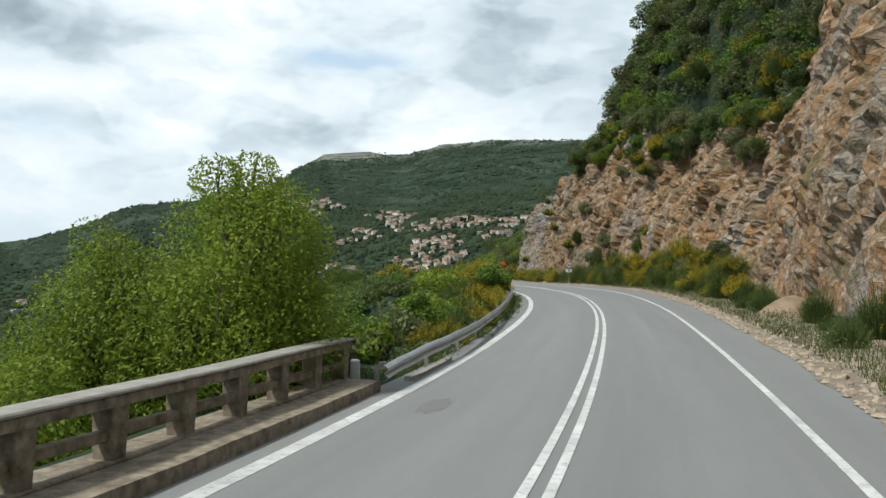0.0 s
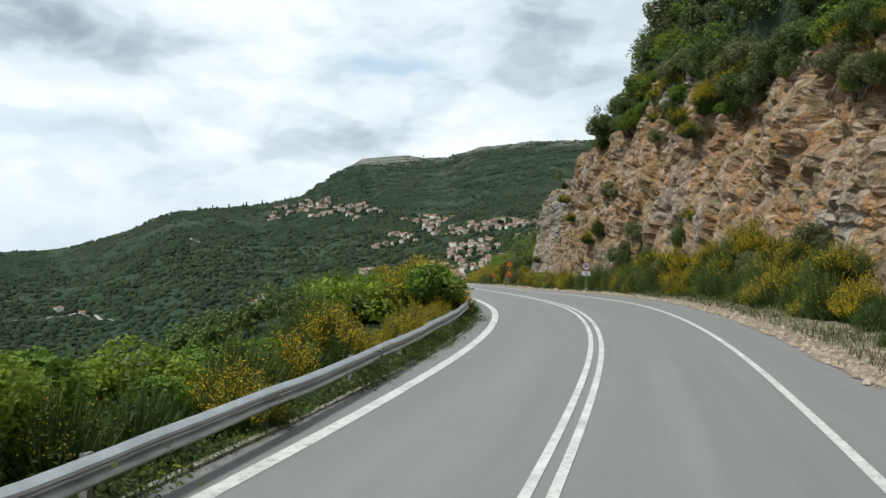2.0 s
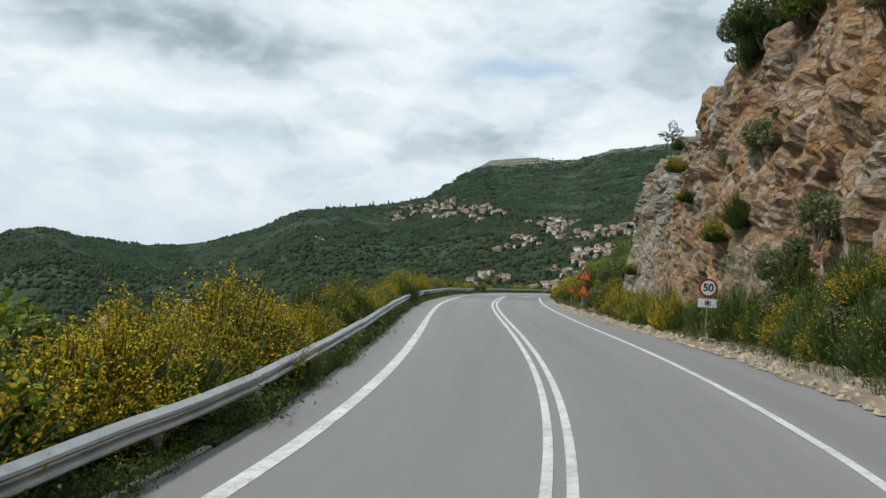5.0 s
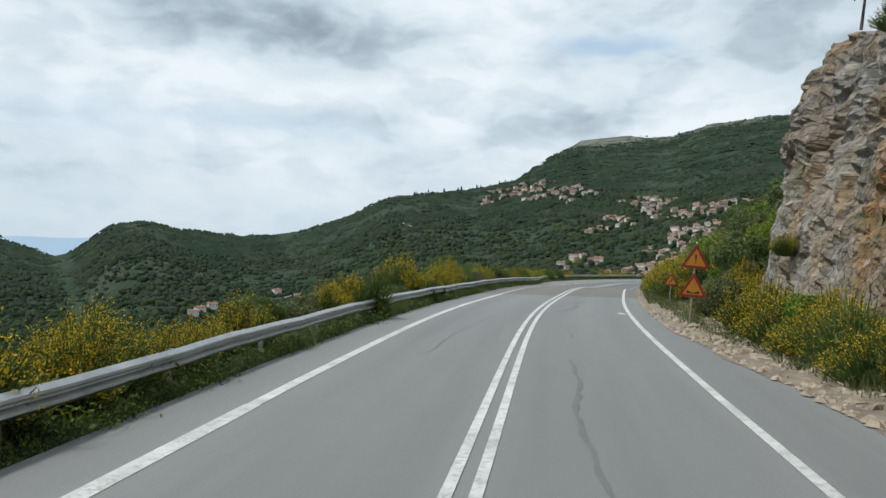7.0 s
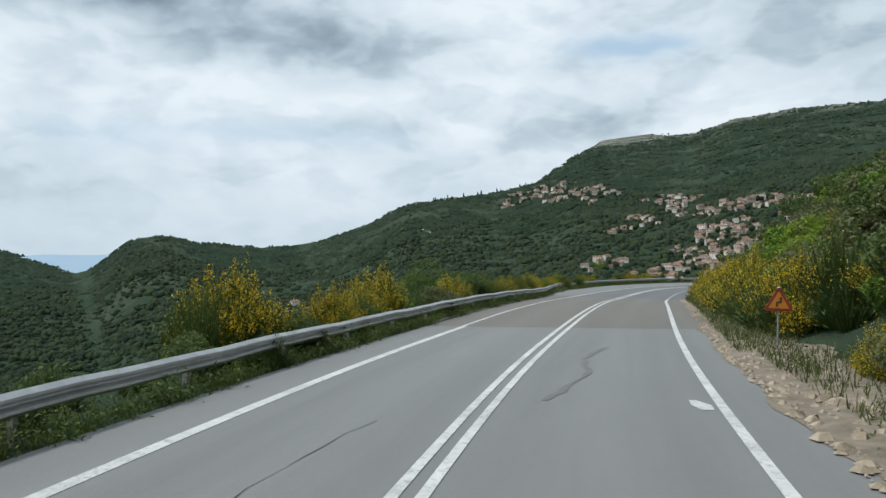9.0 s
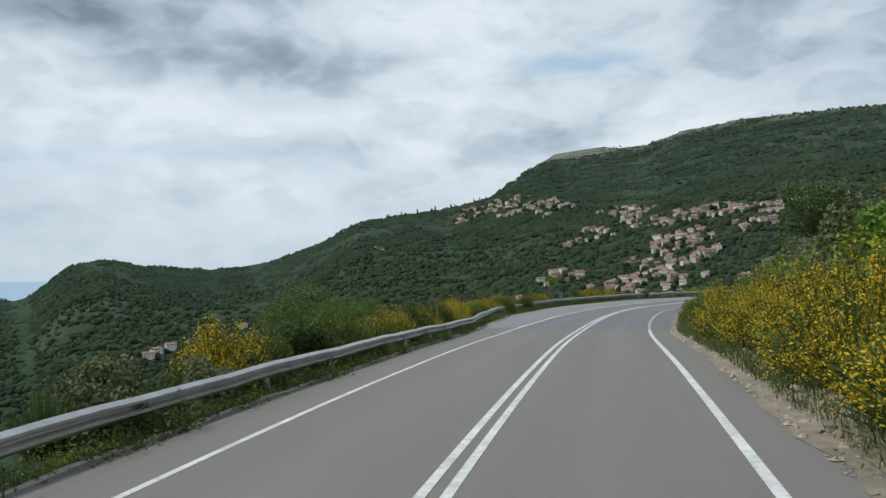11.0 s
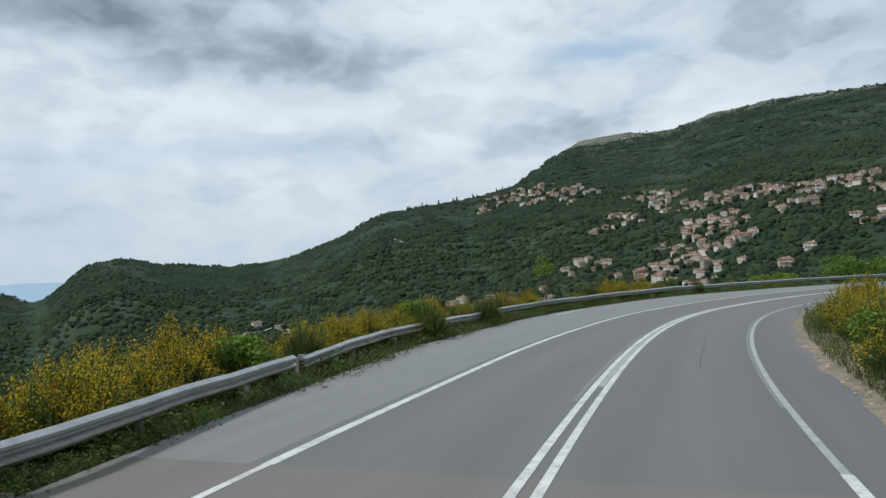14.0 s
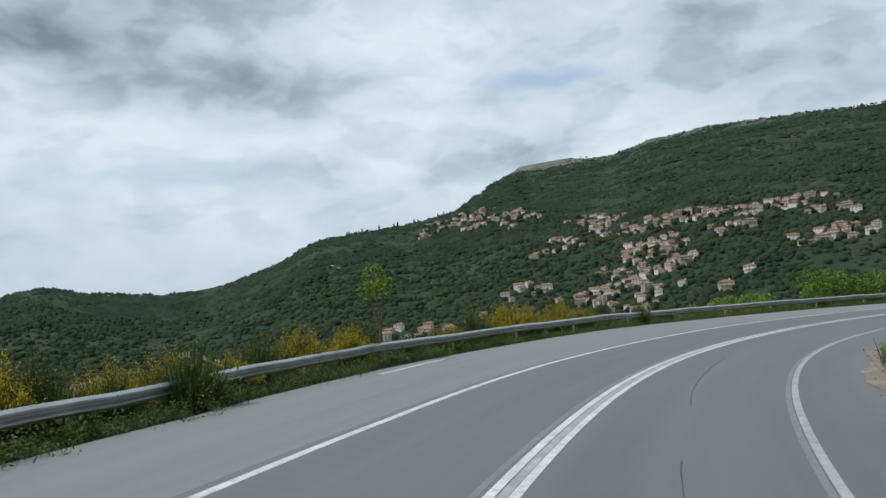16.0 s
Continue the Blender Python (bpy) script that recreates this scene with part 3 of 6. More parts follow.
def ribbon(name, s_values, lo, hi, up, material, across=1):
    """A strip along the road between the offsets lo(s) and hi(s)."""
    verts, faces = [], []
    for s in s_values:
        a, b = lo(s), hi(s)
        for k in range(across + 1):
            verts.append(on_road(s, a + (b - a) * k / across, up))
    w = across + 1
    for i in range(len(s_values) - 1):
        for k in range(across):
            faces.append((i * w + k, i * w + k + 1, (i + 1) * w + k + 1, (i + 1) * w + k))
    me = mesh_of(name, verts, faces, material)
    flat = [(lo(s) + (hi(s) - lo(s)) * k / across, s) for s in s_values for k in range(w)]
    uv = me.uv_layers.new(name="UVMap")
    uv.data.foreach_set("uv", np.array([flat[l.vertex_index] for l in me.loops], np.float32).ravel())
    return me

# ---- ground: one sheet, fine beside the road and coarse towards the horizon ----


def spread(lo, hi, step, reach, grow):
    mid = list(np.arange(lo, hi + 0.01, step))
    a, g = [], step
    x = mid[-1]
    while x < reach:
        g *= grow
        x += g
        a.append(x)
    b, g = [], step
    x = mid[0]
    while x > -reach:
        g *= grow
        x -= g
        b.append(x)
    return np.array(b[::-1] + mid + a)


def build_ground():
    xs, ys = spread(-95, 45, 1.4, 4700, 1.034), spread(-40, 235, 1.4, 4700, 1.034)
    gx, gy = np.meshgrid(xs, ys)
    gz = land(gx, gy)
    ny, nx = gx.shape
    i = np.arange(ny * nx).reshape(ny, nx)
    f = np.stack([i[:-1, :-1], i[:-1, 1:], i[1:, 1:], i[1:, :-1]], -1).reshape(-1, 4)
    me = bpy.data.meshes.new("ground")
    me.vertices.add(ny * nx)
    me.vertices.foreach_set("co", np.stack([gx, gy, gz], -1).astype(np.float32).ravel())
    me.loops.add(len(f) * 4)
    me.loops.foreach_set("vertex_index", f.astype(np.int32).ravel())
    me.polygons.add(len(f))
    me.polygons.foreach_set("loop_start", np.arange(0, len(f) * 4, 4, dtype=np.int32))
    me.update(calc_edges=True)
    me.materials.append(HILL)
    me.shade_smooth()
    tagged(new("ground", me), "scrubby green hillside, valley and limestone mountain", "ground", kind="structure")


build_ground()

S_ROAD = list(np.arange(-58.0, 310.1, 1.0))
tagged(new("road", ribbon("road", S_ROAD, left_edge, right_edge, 0.0, ASPHALT, 4)), "grey worn asphalt two-lane mountain road", "road", kind="structure")


WORN = plain("worn_pale_paint", (0.225, 0.23, 0.23), (0.36, 0.37, 0.37), 3.0, 0.8)
FAINT = plain("faint_old_paint", (0.145, 0.15, 0.151), (0.19, 0.195, 0.195), 3.0, 0.8)


def strip(name, d, width, s0, s1, label, up=0.006):
    verts = [s for s in np.arange(s0, s1 + 0.01, 1.0)]
    me = ribbon(name, verts, lambda s: d - width / 2, lambda s: d + width / 2, up, PAINT)
    tagged(new(name, me), label, "road marking", kind="structure")


strip("edge_line", LEFT + 0.05, 0.25, -58, 82, "broad solid white painted edge line on asphalt")
strip("edge_line", LEFT + 0.05, 0.21, 82, 117, "solid white painted edge line on asphalt")
strip("edge_line", LEFT, 0.12, 117, 154, "thin older white edge line", up=0.008)
strip("edge_line", LEFT, 0.17, 154.0, 300, "solid white painted edge line on asphalt")
strip("edge_line", RIGHT, 0.15, -58, 155, "solid white painted edge line on asphalt", up=0.008)
tagged(new("edge_line", ribbon("edge_line", list(np.arange(155.0, 300, 1.0)), lambda s: RIGHT - 0.03 * min(1.0, (s - 155) / 8) - 0.06, lambda s: RIGHT - 0.03 * min(1.0, (s - 155) / 8) + 0.06, 0.008, WORN)), "worn white edge line in the bend", "road marking", kind="structure")
strip("centre_line", -0.14, 0.13, -58, 300, "double white centre line", up=0.009)
strip("centre_line", 0.14, 0.13, -58, 300, "double white centre line", up=0.009)

# ---- rock face ----


def rock_relief(s, d, h):
    """Outward relief of the rock: buttresses, slanting slabs and splinters, in metres."""
    p = Vector((s, d, h))
    w = noise.noise_vector(p * 0.15) * 0.9
    # the beds stand steep and bend along the road
    a, b = -0.40 * s + 0.92 * h + w.x, 0.92 * s + 0.40 * h + w.y
    big = noise.fractal(Vector((a * 0.06, b * 0.13, d * 0.1)), 1.0, 2.0, 4)

    def block(ka, kb, depth, shift):
        """Each block has its own tilt and depth."""
        v = noise.voronoi(Vector((a * ka, b * kb, d * 0.5 + shift)))
        t = noise.noise_vector(v[1][0] * 7.3 + Vector((shift, 2.1, 5.7)))
        return depth * (0.75 * t.x + min(0.22, v[0][1] - v[0][0]) * 1.2 + 0.5 * t.y * (b * kb - v[1][0].y))

    return big * 1.5 + block(0.22, 0.40, 1.0, 0.0) + block(0.60, 1.0, 0.66, 3.0) + block(1.3, 2.1, 0.36, 9.0) + noise.fractal(p * 2.6, 0.9, 2.1, 3) * 0.12


def build_cliff(name, s0, s1, material, label, fade0, fade1):
    verts, faces, flat = [], [], []
    ss = np.arange(s0, s1 + 0.01, 0.21)
    rows = 84
    for s in ss:
        top = float(cliff_top(s)) * (1 + 0.10 * noise.noise(Vector((s * 0.35, 1.7, 0))) + 0.05 * noise.noise(Vector((s * 1.3, 4.2, 0))))
        ends = float(smooth(np.array(s), s0 - 1, s0 + fade0)) * (1 - float(smooth(np.array(s), s1 - fade1, s1 + 1))) if fade0 else 1 - float(smooth(np.array(s), s1 - fade1, s1 + 1))
        for k in range(rows + 1):
            h = -0.8 + (top + 0.8) * k / rows
            d = float(face_point(s, max(h, 0)))
            r = rock_relief(s, d, h) * min(1.0, 0.4 + 0.10 * max(h, 0)) * (0.35 + 0.65 * ends)
            verts.append(on_road(s, d + 0.75 - r, h + 0.15 * r))
            flat.append((s, h))
        verts.append(on_road(s, float(face_point(s, top)) + 3.2, top + 0.1))
        flat.append((s, top + 2.0))
    w = rows + 2
    for i in range(len(ss) - 1):
        for k in range(w - 1):
            faces.append((i * w + k, (i + 1) * w + k, (i + 1) * w + k + 1, i * w + k + 1))
    tagged(new(name, mesh_of(name, verts, faces, material, False, flat)), label, "cliff", kind="structure")


build_cliff("rock_face", 4.0, 93.5, ROCK, "rust-brown and tan blasted rock face beside the road", 0, 2)
build_cliff("rock_spur", 92.0, 111.0, GREY_ROCK, "grey limestone spur at the end of the rock face", 1.5, 6)

# ---- plants ----


def leaf_quads(rng, centres, normals, size, narrow=0.5):
    """Loose quads at the centres, turned at random round the normals."""
    n = len(centres)
    a = rng.normal(size=(n, 3)) * 0.7 + normals
    a /= np.linalg.norm(a, axis=1, keepdims=True) + 1e-9
    b = np.cross(a, rng.normal(size=(n, 3)))
    b /= np.linalg.norm(b, axis=1, keepdims=True) + 1e-9
    c = np.cross(a, b)
    L = (size * rng.uniform(0.6, 1.3, n))[:, None]
    u, v = b * L, c * L * narrow
    return np.stack([centres - u, centres + v * 0.9, centres + u, centres - v * 0.9], 1)


def blob_points(rng, n, lobes):
    """Points near the surface of a cluster of ellipsoids: (centre, radii)."""
    pts, nor = [], []
    vol = np.array([r[0] * r[1] * r[2] for _, r in lobes]) ** 0.67
    pick = rng.choice(len(lobes), n, p=vol / vol.sum())
    d = rng.normal(size=(n, 3))
    d /= np.linalg.norm(d, axis=1, keepdims=True)
    rad = rng.uniform(0.55, 1.05, n) ** 0.6
    c = np.array([l[0] for l in lobes])[pick]
    r = np.array([l[1] for l in lobes])[pick]
    return c + d * r * rad[:, None], d


def broom(seed, height, width, flowers, blades=980):
    """Spanish broom: a fan of thin green rods with yellow flowers towards the tips."""
    rng = np.random.RandomState(seed)
    thing = new("broom_shrub" if flowers > 1000 else "green_broom")
    az, out = rng.rand(blades) * 2 * math.pi, rng.rand(blades) ** 0.7
    h = height * rng.uniform(0.45, 1.0, blades) * (1 - 0.45 * out ** 2) * (1 + 0.22 * np.sin(az * 3 + seed))
    root = np.stack([np.cos(az) * out * width * 0.28, np.sin(az) * out * width * 0.28, np.zeros(blades)], 1)
    tip = np.stack([np.cos(az) * out * width * 0.62, np.sin(az) * out * width * 0.62, h], 1) + rng.normal(size=(blades, 3)) * 0.07
    mid = root * 0.45 + tip * 0.55 + np.stack([np.zeros(blades), np.zeros(blades), h * 0.06], 1)
    side = rng.normal(size=(blades, 3))
    side /= np.linalg.norm(side, axis=1, keepdims=True)
    w = side * 0.014
    lower = np.stack([root - w, root + w, mid + w, mid - w], 1)
    upper = np.stack([mid - w, mid + w, tip + w * 0.4, tip - w * 0.4], 1)
    n = blades
    u = rng.rand(n, 1)
    k = rng.randint(0, blades, n)
    at = mid[k] * (1 - u) + tip[k] * u + rng.normal(size=(n, 3)) * 0.05
    tufts = leaf_quads(rng, at, np.tile([0, 0, 1.0], (n, 1)), 0.07, 0.24)
    part("foliage", quads_mesh("foliage", np.concatenate([lower, upper, tufts]), BROOM), parent=thing)["kind"] = "stuff"
    n = int(flowers)
    if n:
        k = rng.randint(0, blades, n)
        patch = 0.9 * np.sin(az[k] * 2 + seed * 1.7) + tip[k, 2] / height * 1.4
        k = k[patch > np.percentile(patch, 25)]
        u = rng.rand(len(k), 1) ** 0.6
        at = (mid[k] * (1 - u) + tip[k] * u) + rng.normal(size=(len(k), 3)) * 0.03
        part("blossom", quads_mesh("blossom", leaf_quads(rng, at, np.tile([0, 0, 0.6], (len(k), 1)), 0.027, 0.6), FLOWER), parent=thing, label="bright yellow flowers")["kind"] = "stuff"
    bm = bmesh.new()
    for i in range(7):
        a = i * 0.9 + seed
        rod(bm, (0, 0, -0.1), (math.cos(a) * width * 0.22, math.sin(a) * width * 0.22, height * 0.45), 0.018, 0.008, 5)
    part("stem", bm, STEM, thing)
    return thing


def shrub(name, seed, lobes, leaves, size, material, stem_h):
    rng = np.random.RandomState(seed)
    thing = new(name)
    c, d = blob_points(rng, leaves, lobes)
    part("foliage", quads_mesh("foliage", leaf_quads(rng, c, d * 0.6 + [0, 0, 0.5], size, 0.55), material), parent=thing)["kind"] = "stuff"
    bm = bmesh.new()
    for i, (c, r) in enumerate(lobes):
        rod(bm, (0.03 * i, 0, -0.2), (c[0], c[1], c[2]), 0.05 * stem_h, 0.012, 5)
    part("stem", bm, BARK, thing)
    return thing


def random_lobes(seed, n, width, height, r0=0.28, r1=0.5):
    rng = np.random.RandomState(seed)
    out = []
    for i in range(n):
        a, q = rng.rand() * 6.28, rng.rand() ** 0.6
        r = rng.uniform(r0, r1) * width * 0.6
        z = height * (0.25 + 0.6 * rng.rand() * (1 - 0.5 * q))
        out.append(((math.cos(a) * q * width * 0.38, math.sin(a) * q * width * 0.38, z), (r, r * rng.uniform(0.8, 1.1), r * rng.uniform(0.65, 0.95))))
    return out


rnd = random.Random(7)
SEEDS = {
    "broom_a": (broom(1, 1.7, 1.9, 11000), "Spanish broom shrub in full yellow flower", "shrub"),
    "broom_b": (broom(2, 1.5, 2.2, 6000), "Spanish broom shrub with scattered yellow flowers", "shrub"),
    "broom_c": (broom(3, 1.9, 1.8, 800, 1100), "green broom shrub with few yellow flowers", "shrub"),
    "broom_d": (broom(4, 1.3, 1.6, 0, 900), "green broom shrub not yet in flower", "shrub"),
    "green": (shrub("green_shrub", 5, random_lobes(5, 7, 2.2, 1.9), 3400, 0.072, LEAF, 1.0), "fresh green leafy shrub", "shrub"),
    "oak": (shrub("kermes_oak_bush", 6, random_lobes(6, 8, 2.8, 2.6), 4200, 0.078, OAK, 1.2), "dense dark green evergreen bush", "bush"),
    "olive": (shrub("olive_bush", 8, random_lobes(8, 7, 2.6, 2.3), 3600, 0.074, OLIVE, 1.2), "grey-green bush of small leaves", "bush"),
}
used = set()


def plant(kind, s, d, scale=1.0, turn=None, up=0.0, group="", point=None):
    ob, label, cat = SEEDS[kind]
    p = point or on_road(s, d)
    z = land_at(p.x, p.y) if point is None else point.z
    m = pose(p.x, p.y, z - 0.06 + up, rnd.uniform(-5, 5), rnd.uniform(-5, 5), turn if turn is not None else rnd.uniform(0, 360))
    k = scale * rnd.uniform(0.9, 1.12)
    m = m @ Matrix.Diagonal((k, k, k * rnd.uniform(0.92, 1.1), 1))
    if kind in used:
        ob = copy_thing(ob, Matrix.Identity(4))
    used.add(kind)
    ob.matrix_basis = m
    tagged(ob, label, cat, group)
    return ob



# ---- road surface: old brownish stretch, gutters, cracks, worn marks ----
S_BROWN = list(np.arange(117.0, 154.1, 1.0))
tagged(new("road_patch", ribbon("road_patch", S_BROWN, lambda s: left_edge(s) + 0.02, lambda s: right_edge(s) - 0.02, 0.003, BROWN, 4)),
       "older brownish asphalt stretch of the road", "road", kind="structure")
tagged(new("road_patch", ribbon("road_patch", list(np.arange(154.0, 305.1, 1.0)), lambda s: -3.72, lambda s: right_edge(s) - 0.02, 0.003, DARK_ASPHALT, 4)),
       "darker grey asphalt of the bend", "road", kind="structure")
TAR = plain("tar_crack", (0.035, 0.035, 0.035), (0.07, 0.07, 0.07), 6.0, 0.8)
# one dark tone for the tar smears and the painted tree shadow
SMEAR_SHADOW = plain("tar_smear_and_shadow", (0.115, 0.118, 0.12), (0.145, 0.147, 0.148), 2.5, 0.8)


def wavy(name, pts, width, material, label, up=0.008, jitter=0.02):
    """A thin strip over the road through a few (s, d) points."""
    rng = random.Random(len(name) + int(pts[0][0] * 10))
    verts, faces, row = [], [], []
    for (s0, d0), (s1, d1) in zip(pts, pts[1:]):
        n = max(2, int(abs(s1 - s0) / 0.4))
        row += [(s0 + (s1 - s0) * i / n, d0 + (d1 - d0) * i / n) for i in range(n)]
    row.append(pts[-1])
    for s, d in row:
        w = width * rng.uniform(0.4, 1.3) / 2 if jitter else width / 2
        d += rng.uniform(-jitter, jitter)
        verts += [on_road(s, d - w, up), on_road(s, d + w, up)]
    faces = [(2 * i, 2 * i + 1, 2 * i + 3, 2 * i + 2) for i in range(len(row) - 1)]
    return tagged(new(name, mesh_of(name, verts, faces, material)), label, "road marking", kind="structure")


wavy("asphalt_crack", [(88.2, -1.9), (89.6, -1.9), (91.0, -1.9), (92.8, -1.8), (95.6, -1.7), (101.0, -1.3)], 0.014, TAR, "thin dark crack in the asphalt", jitter=0.07)
wavy("tar_smear", [(76.0, 1.55), (79.0, 1.35), (82.5, 1.15), (85.2, 1.3), (88.2, 1.2)], 0.085, SMEAR_SHADOW, "dark worn tar smear in the lane", jitter=0.03)
wavy("asphalt_crack", [(92.5, 1.3), (94.0, 1.27), (95.5, 1.2)], 0.012, TAR, "thin dark tar seam in the asphalt", jitter=0.05)
wavy("tar_smear", [(103.0, 0.9), (106.0, 1.4), (108.5, 1.2), (111.0, 1.6)], 0.13, SMEAR_SHADOW, "dark worn tar smear in the lane", jitter=0.06)
wavy("asphalt_crack", [(181.5, 1.7), (184.1, 1.5), (187.7, 1.4), (192.0, 1.2)], 0.020, TAR, "thin dark crack in the asphalt")
wavy("asphalt_crack", [(165.7, 2.0), (168.4, 2.0), (172.7, 2.0), (177.0, 1.8)], 0.015, TAR, "thin dark crack in the asphalt")
wavy("asphalt_crack", [(146.0, -4.0), (149.0, -3.3), (150.0, -2.9)], 0.012, TAR, "dark crack across the road edge")
# cast shadow of the tree beside the parapet, painted as a flat dark patch
shadow_rim = [on_road(13.6 + 0.8 * math.cos(k * 0.3142) * (1 + 0.2 * math.sin(k * 2.2)), -2.45 + 0.25 * math.sin(k * 0.3142), 0.004) for k in range(20)]
tagged(new("oil_stain", mesh_of("oil_stain", shadow_rim, [range(20)], SMEAR_SHADOW)), "tree shadow painted dark on the asphalt", "road marking", kind="structure")
wavy("dash_mark", [(186.8, -7.4), (191.0, -7.7)], 0.16, PAINT, "short white dash on the lay-by", jitter=0)
wavy("ghost_line", [(160.0, 3.36), (168.0, 3.32), (178.0, 3.31), (190.0, 3.32), (205.0, 3.34)], 0.09, FAINT, "faded older edge line", up=0.005, jitter=0)
wavy("ghost_line", [(162.0, 0.0), (175.0, 0.0), (190.0, 0.0), (205.0, 0.0)], 0.12, WORN, "repainted stroke between the centre lines", up=0.005, jitter=0)
wavy("ghost_line", [(160.0, -0.3), (175.0, -0.32), (190.0, -0.3), (200.0, -0.28)], 0.10, FAINT, "faded older centre line", up=0.005, jitter=0)
wavy("worn_patch", [(102.6, 3.2), (103.4, 3.1)], 0.25, PAINT, "white splash of road paint", jitter=0.06)


def low_strip(name, s0, s1, lo, hi, h, material, label, step=1.0, cat="kerb"):
    """A low raised strip along the road: top and both sides."""
    verts, faces = [], []
    ss = list(np.arange(s0, s1 + 0.01, step))
    for s in ss:
        a, b = lo(s), hi(s)
        j = 0.012 * math.sin(s * 3.1) + 0.01 * math.sin(s * 7.7)
        verts += [on_road(s, a, -0.15), on_road(s, a + 0.015, h + j), on_road(s, b - 0.015, h + j), on_road(s, b, -0.15)]
    for i in range(len(ss) - 1):
        for k in range(3):
            faces.append((4 * i + k, 4 * i + k + 1, 4 * i + 5 + k, 4 * i + 4 + k))
    e = 4 * (len(ss) - 1)
    faces += [(0, 1, 2, 3), (e + 3, e + 2, e + 1, e)]
    return tagged(new(name, mesh_of(name, verts, faces, material)), label, cat, kind="structure")


low_strip("kerb_slab", -40, 15.6, lambda s: -5.2, lambda s: -3.88, 0.20, CONCRETE, "raised stained concrete walkway of the bridge")
low_strip("gutter_edge", 62, 99, lambda s: right_edge(s) + 0.95, lambda s: right_edge(s) + 1.12, 0.10, KERB, "low pale concrete ditch edge")
low_strip("gutter_edge", 116, 172, lambda s: right_edge(s) + 0.12, lambda s: right_edge(s) + 0.42, 0.035, GRAVEL, "pale concrete gutter beside the road")
low_strip("gutter_edge", 16.5, 20.5, lambda s: -3.85, lambda s: -3.64, 0.08, KERB, "short white kerb stones by the rail end")
low_strip("gutter_edge", 20.5, 60, lambda s: left_edge(s) - 0.12, lambda s: left_edge(s) + 0.02, 0.04, KERB, "low concrete edge under the guard rail")
low_strip("gutter_edge", 118, 152, lambda s: left_edge(s) - 0.16, lambda s: left_edge(s) + 0.02, 0.05, KERB, "low concrete edge under the guard rail")

# gravel verge under the rock
verts_s = list(np.arange(-40, 208, 0.7))


def verge(name, s_values, lo, hi, material, label, across=8, rise=0.12):
    verts, faces = [], []
    for s in s_values:
        a, b = lo(s), hi(s)
        for k in range(across + 1):
            u = k / across
            p = on_road(s, a + (b - a) * u + 0.15 * math.sin(s * 1.7 + k) * (0 < k < across))
            p.z += 0.012 + rise * math.sin(u * 2.6) + (0.05 * noise.noise(p * 1.3) + 0.03 * noise.noise(p * 4)) * (k > 0)
            verts.append(p)
    w = across + 1
    for i in range(len(s_values) - 1):
        for k in range(across):
            faces.append((i * w + k, i * w + k + 1, (i + 1) * w + k + 1, (i + 1) * w + k))
    tagged(new(name, mesh_of(name, verts, faces, material, True)), label, "verge", kind="structure")


verge("gravel_verge", verts_s, lambda s: right_edge(s) - 0.26 + 0.10 * math.sin(s * 0.9) + 0.07 * math.sin(s * 2.3), lambda s: cliff_foot(s) + 0.6, GRAVEL, "stony tan gravel verge at the foot of the rock")

# ---- concrete bridge parapet ----


def parapet():
    thing = new("bridge_parapet")
    tagged(thing, "weathered concrete post-and-rail parapet of a small bridge", "parapet")
    end, gap, n = 15.05, 1.42, 14
    d = -4.70

    def along(name, s0, s1, half, z0, z1, label="", material=None):
        bm = bmesh.new()
        ss = list(np.linspace(s0, s1, max(2, int((s1 - s0) / 1.0))))
        rings = []
        for s in ss:
            j = 0.006 * math.sin(s * 5)
            rings.append([bm.verts.new(on_road(s, d + a, z + j)) for a, z in ((-half, z0), (half, z0), (half, z1 - 0.02), (half - 0.02, z1), (-half + 0.02, z1), (-half, z1 - 0.02))])
        for r0, r1 in zip(rings, rings[1:]):
            for k in range(6):
                bm.faces.new((r0[k], r0[(k + 1) % 6], r1[(k + 1) % 6], r1[k]))
        bm.faces.new(rings[0])
        bm.faces.new(rings[-1][::-1])
        bmesh.ops.recalc_face_normals(bm, faces=bm.faces)
        part(name, bm, material or CONCRETE, thing, label)

    along("top_beam", end - gap * n - 0.2, end + 0.04, 0.18, 0.83, 0.965)
    # paler strip stands for lichen and for sunlight on the beam's top
    along("coping", end - gap * n - 0.2, end + 0.06, 0.205, 0.965, 1.01, "pale weathered coping with sunlight put into its colour", KERB)
    along("base_sill", end - gap * n - 0.2, end, 0.16, 0.18, 0.235)
    for i in range(n + 1):
        s = end - 0.17 - gap * i
        bm = bmesh.new()
        p, a = on_road(s, d), heading(s)
        m = Matrix.Translation(p) @ Matrix.Rotation(a, 4, "Z")
        top, bot = 0.15, 0.115
        vs = [(x * (0.14), y * w, z) for z, w in ((0.2, bot), (0.84, top)) for x, y in ((-1, -1), (1, -1), (1, 1), (-1, 1))]
        bv = [bm.verts.new(m @ Vector(v)) for v in vs]
        for f in ((0, 3, 2, 1), (4, 5, 6, 7), (0, 1, 5, 4), (1, 2, 6, 5), (2, 3, 7, 6), (3, 0, 4, 7)):
            bm.faces.new([bv[k] for k in f])
        bmesh.ops.bevel(bm, geom=list(bm.edges), offset=0.015, segments=1, affect="EDGES")
        part("post", bm, CONCRETE, thing)
        if i < n:
            bm = bmesh.new()
            box(bm, -0.075, 0.075, -gap + 0.11, -0.11, 0.44, 0.56, 0.012, m)
            part("middle_rail", bm, CONCRETE, thing)


parapet()


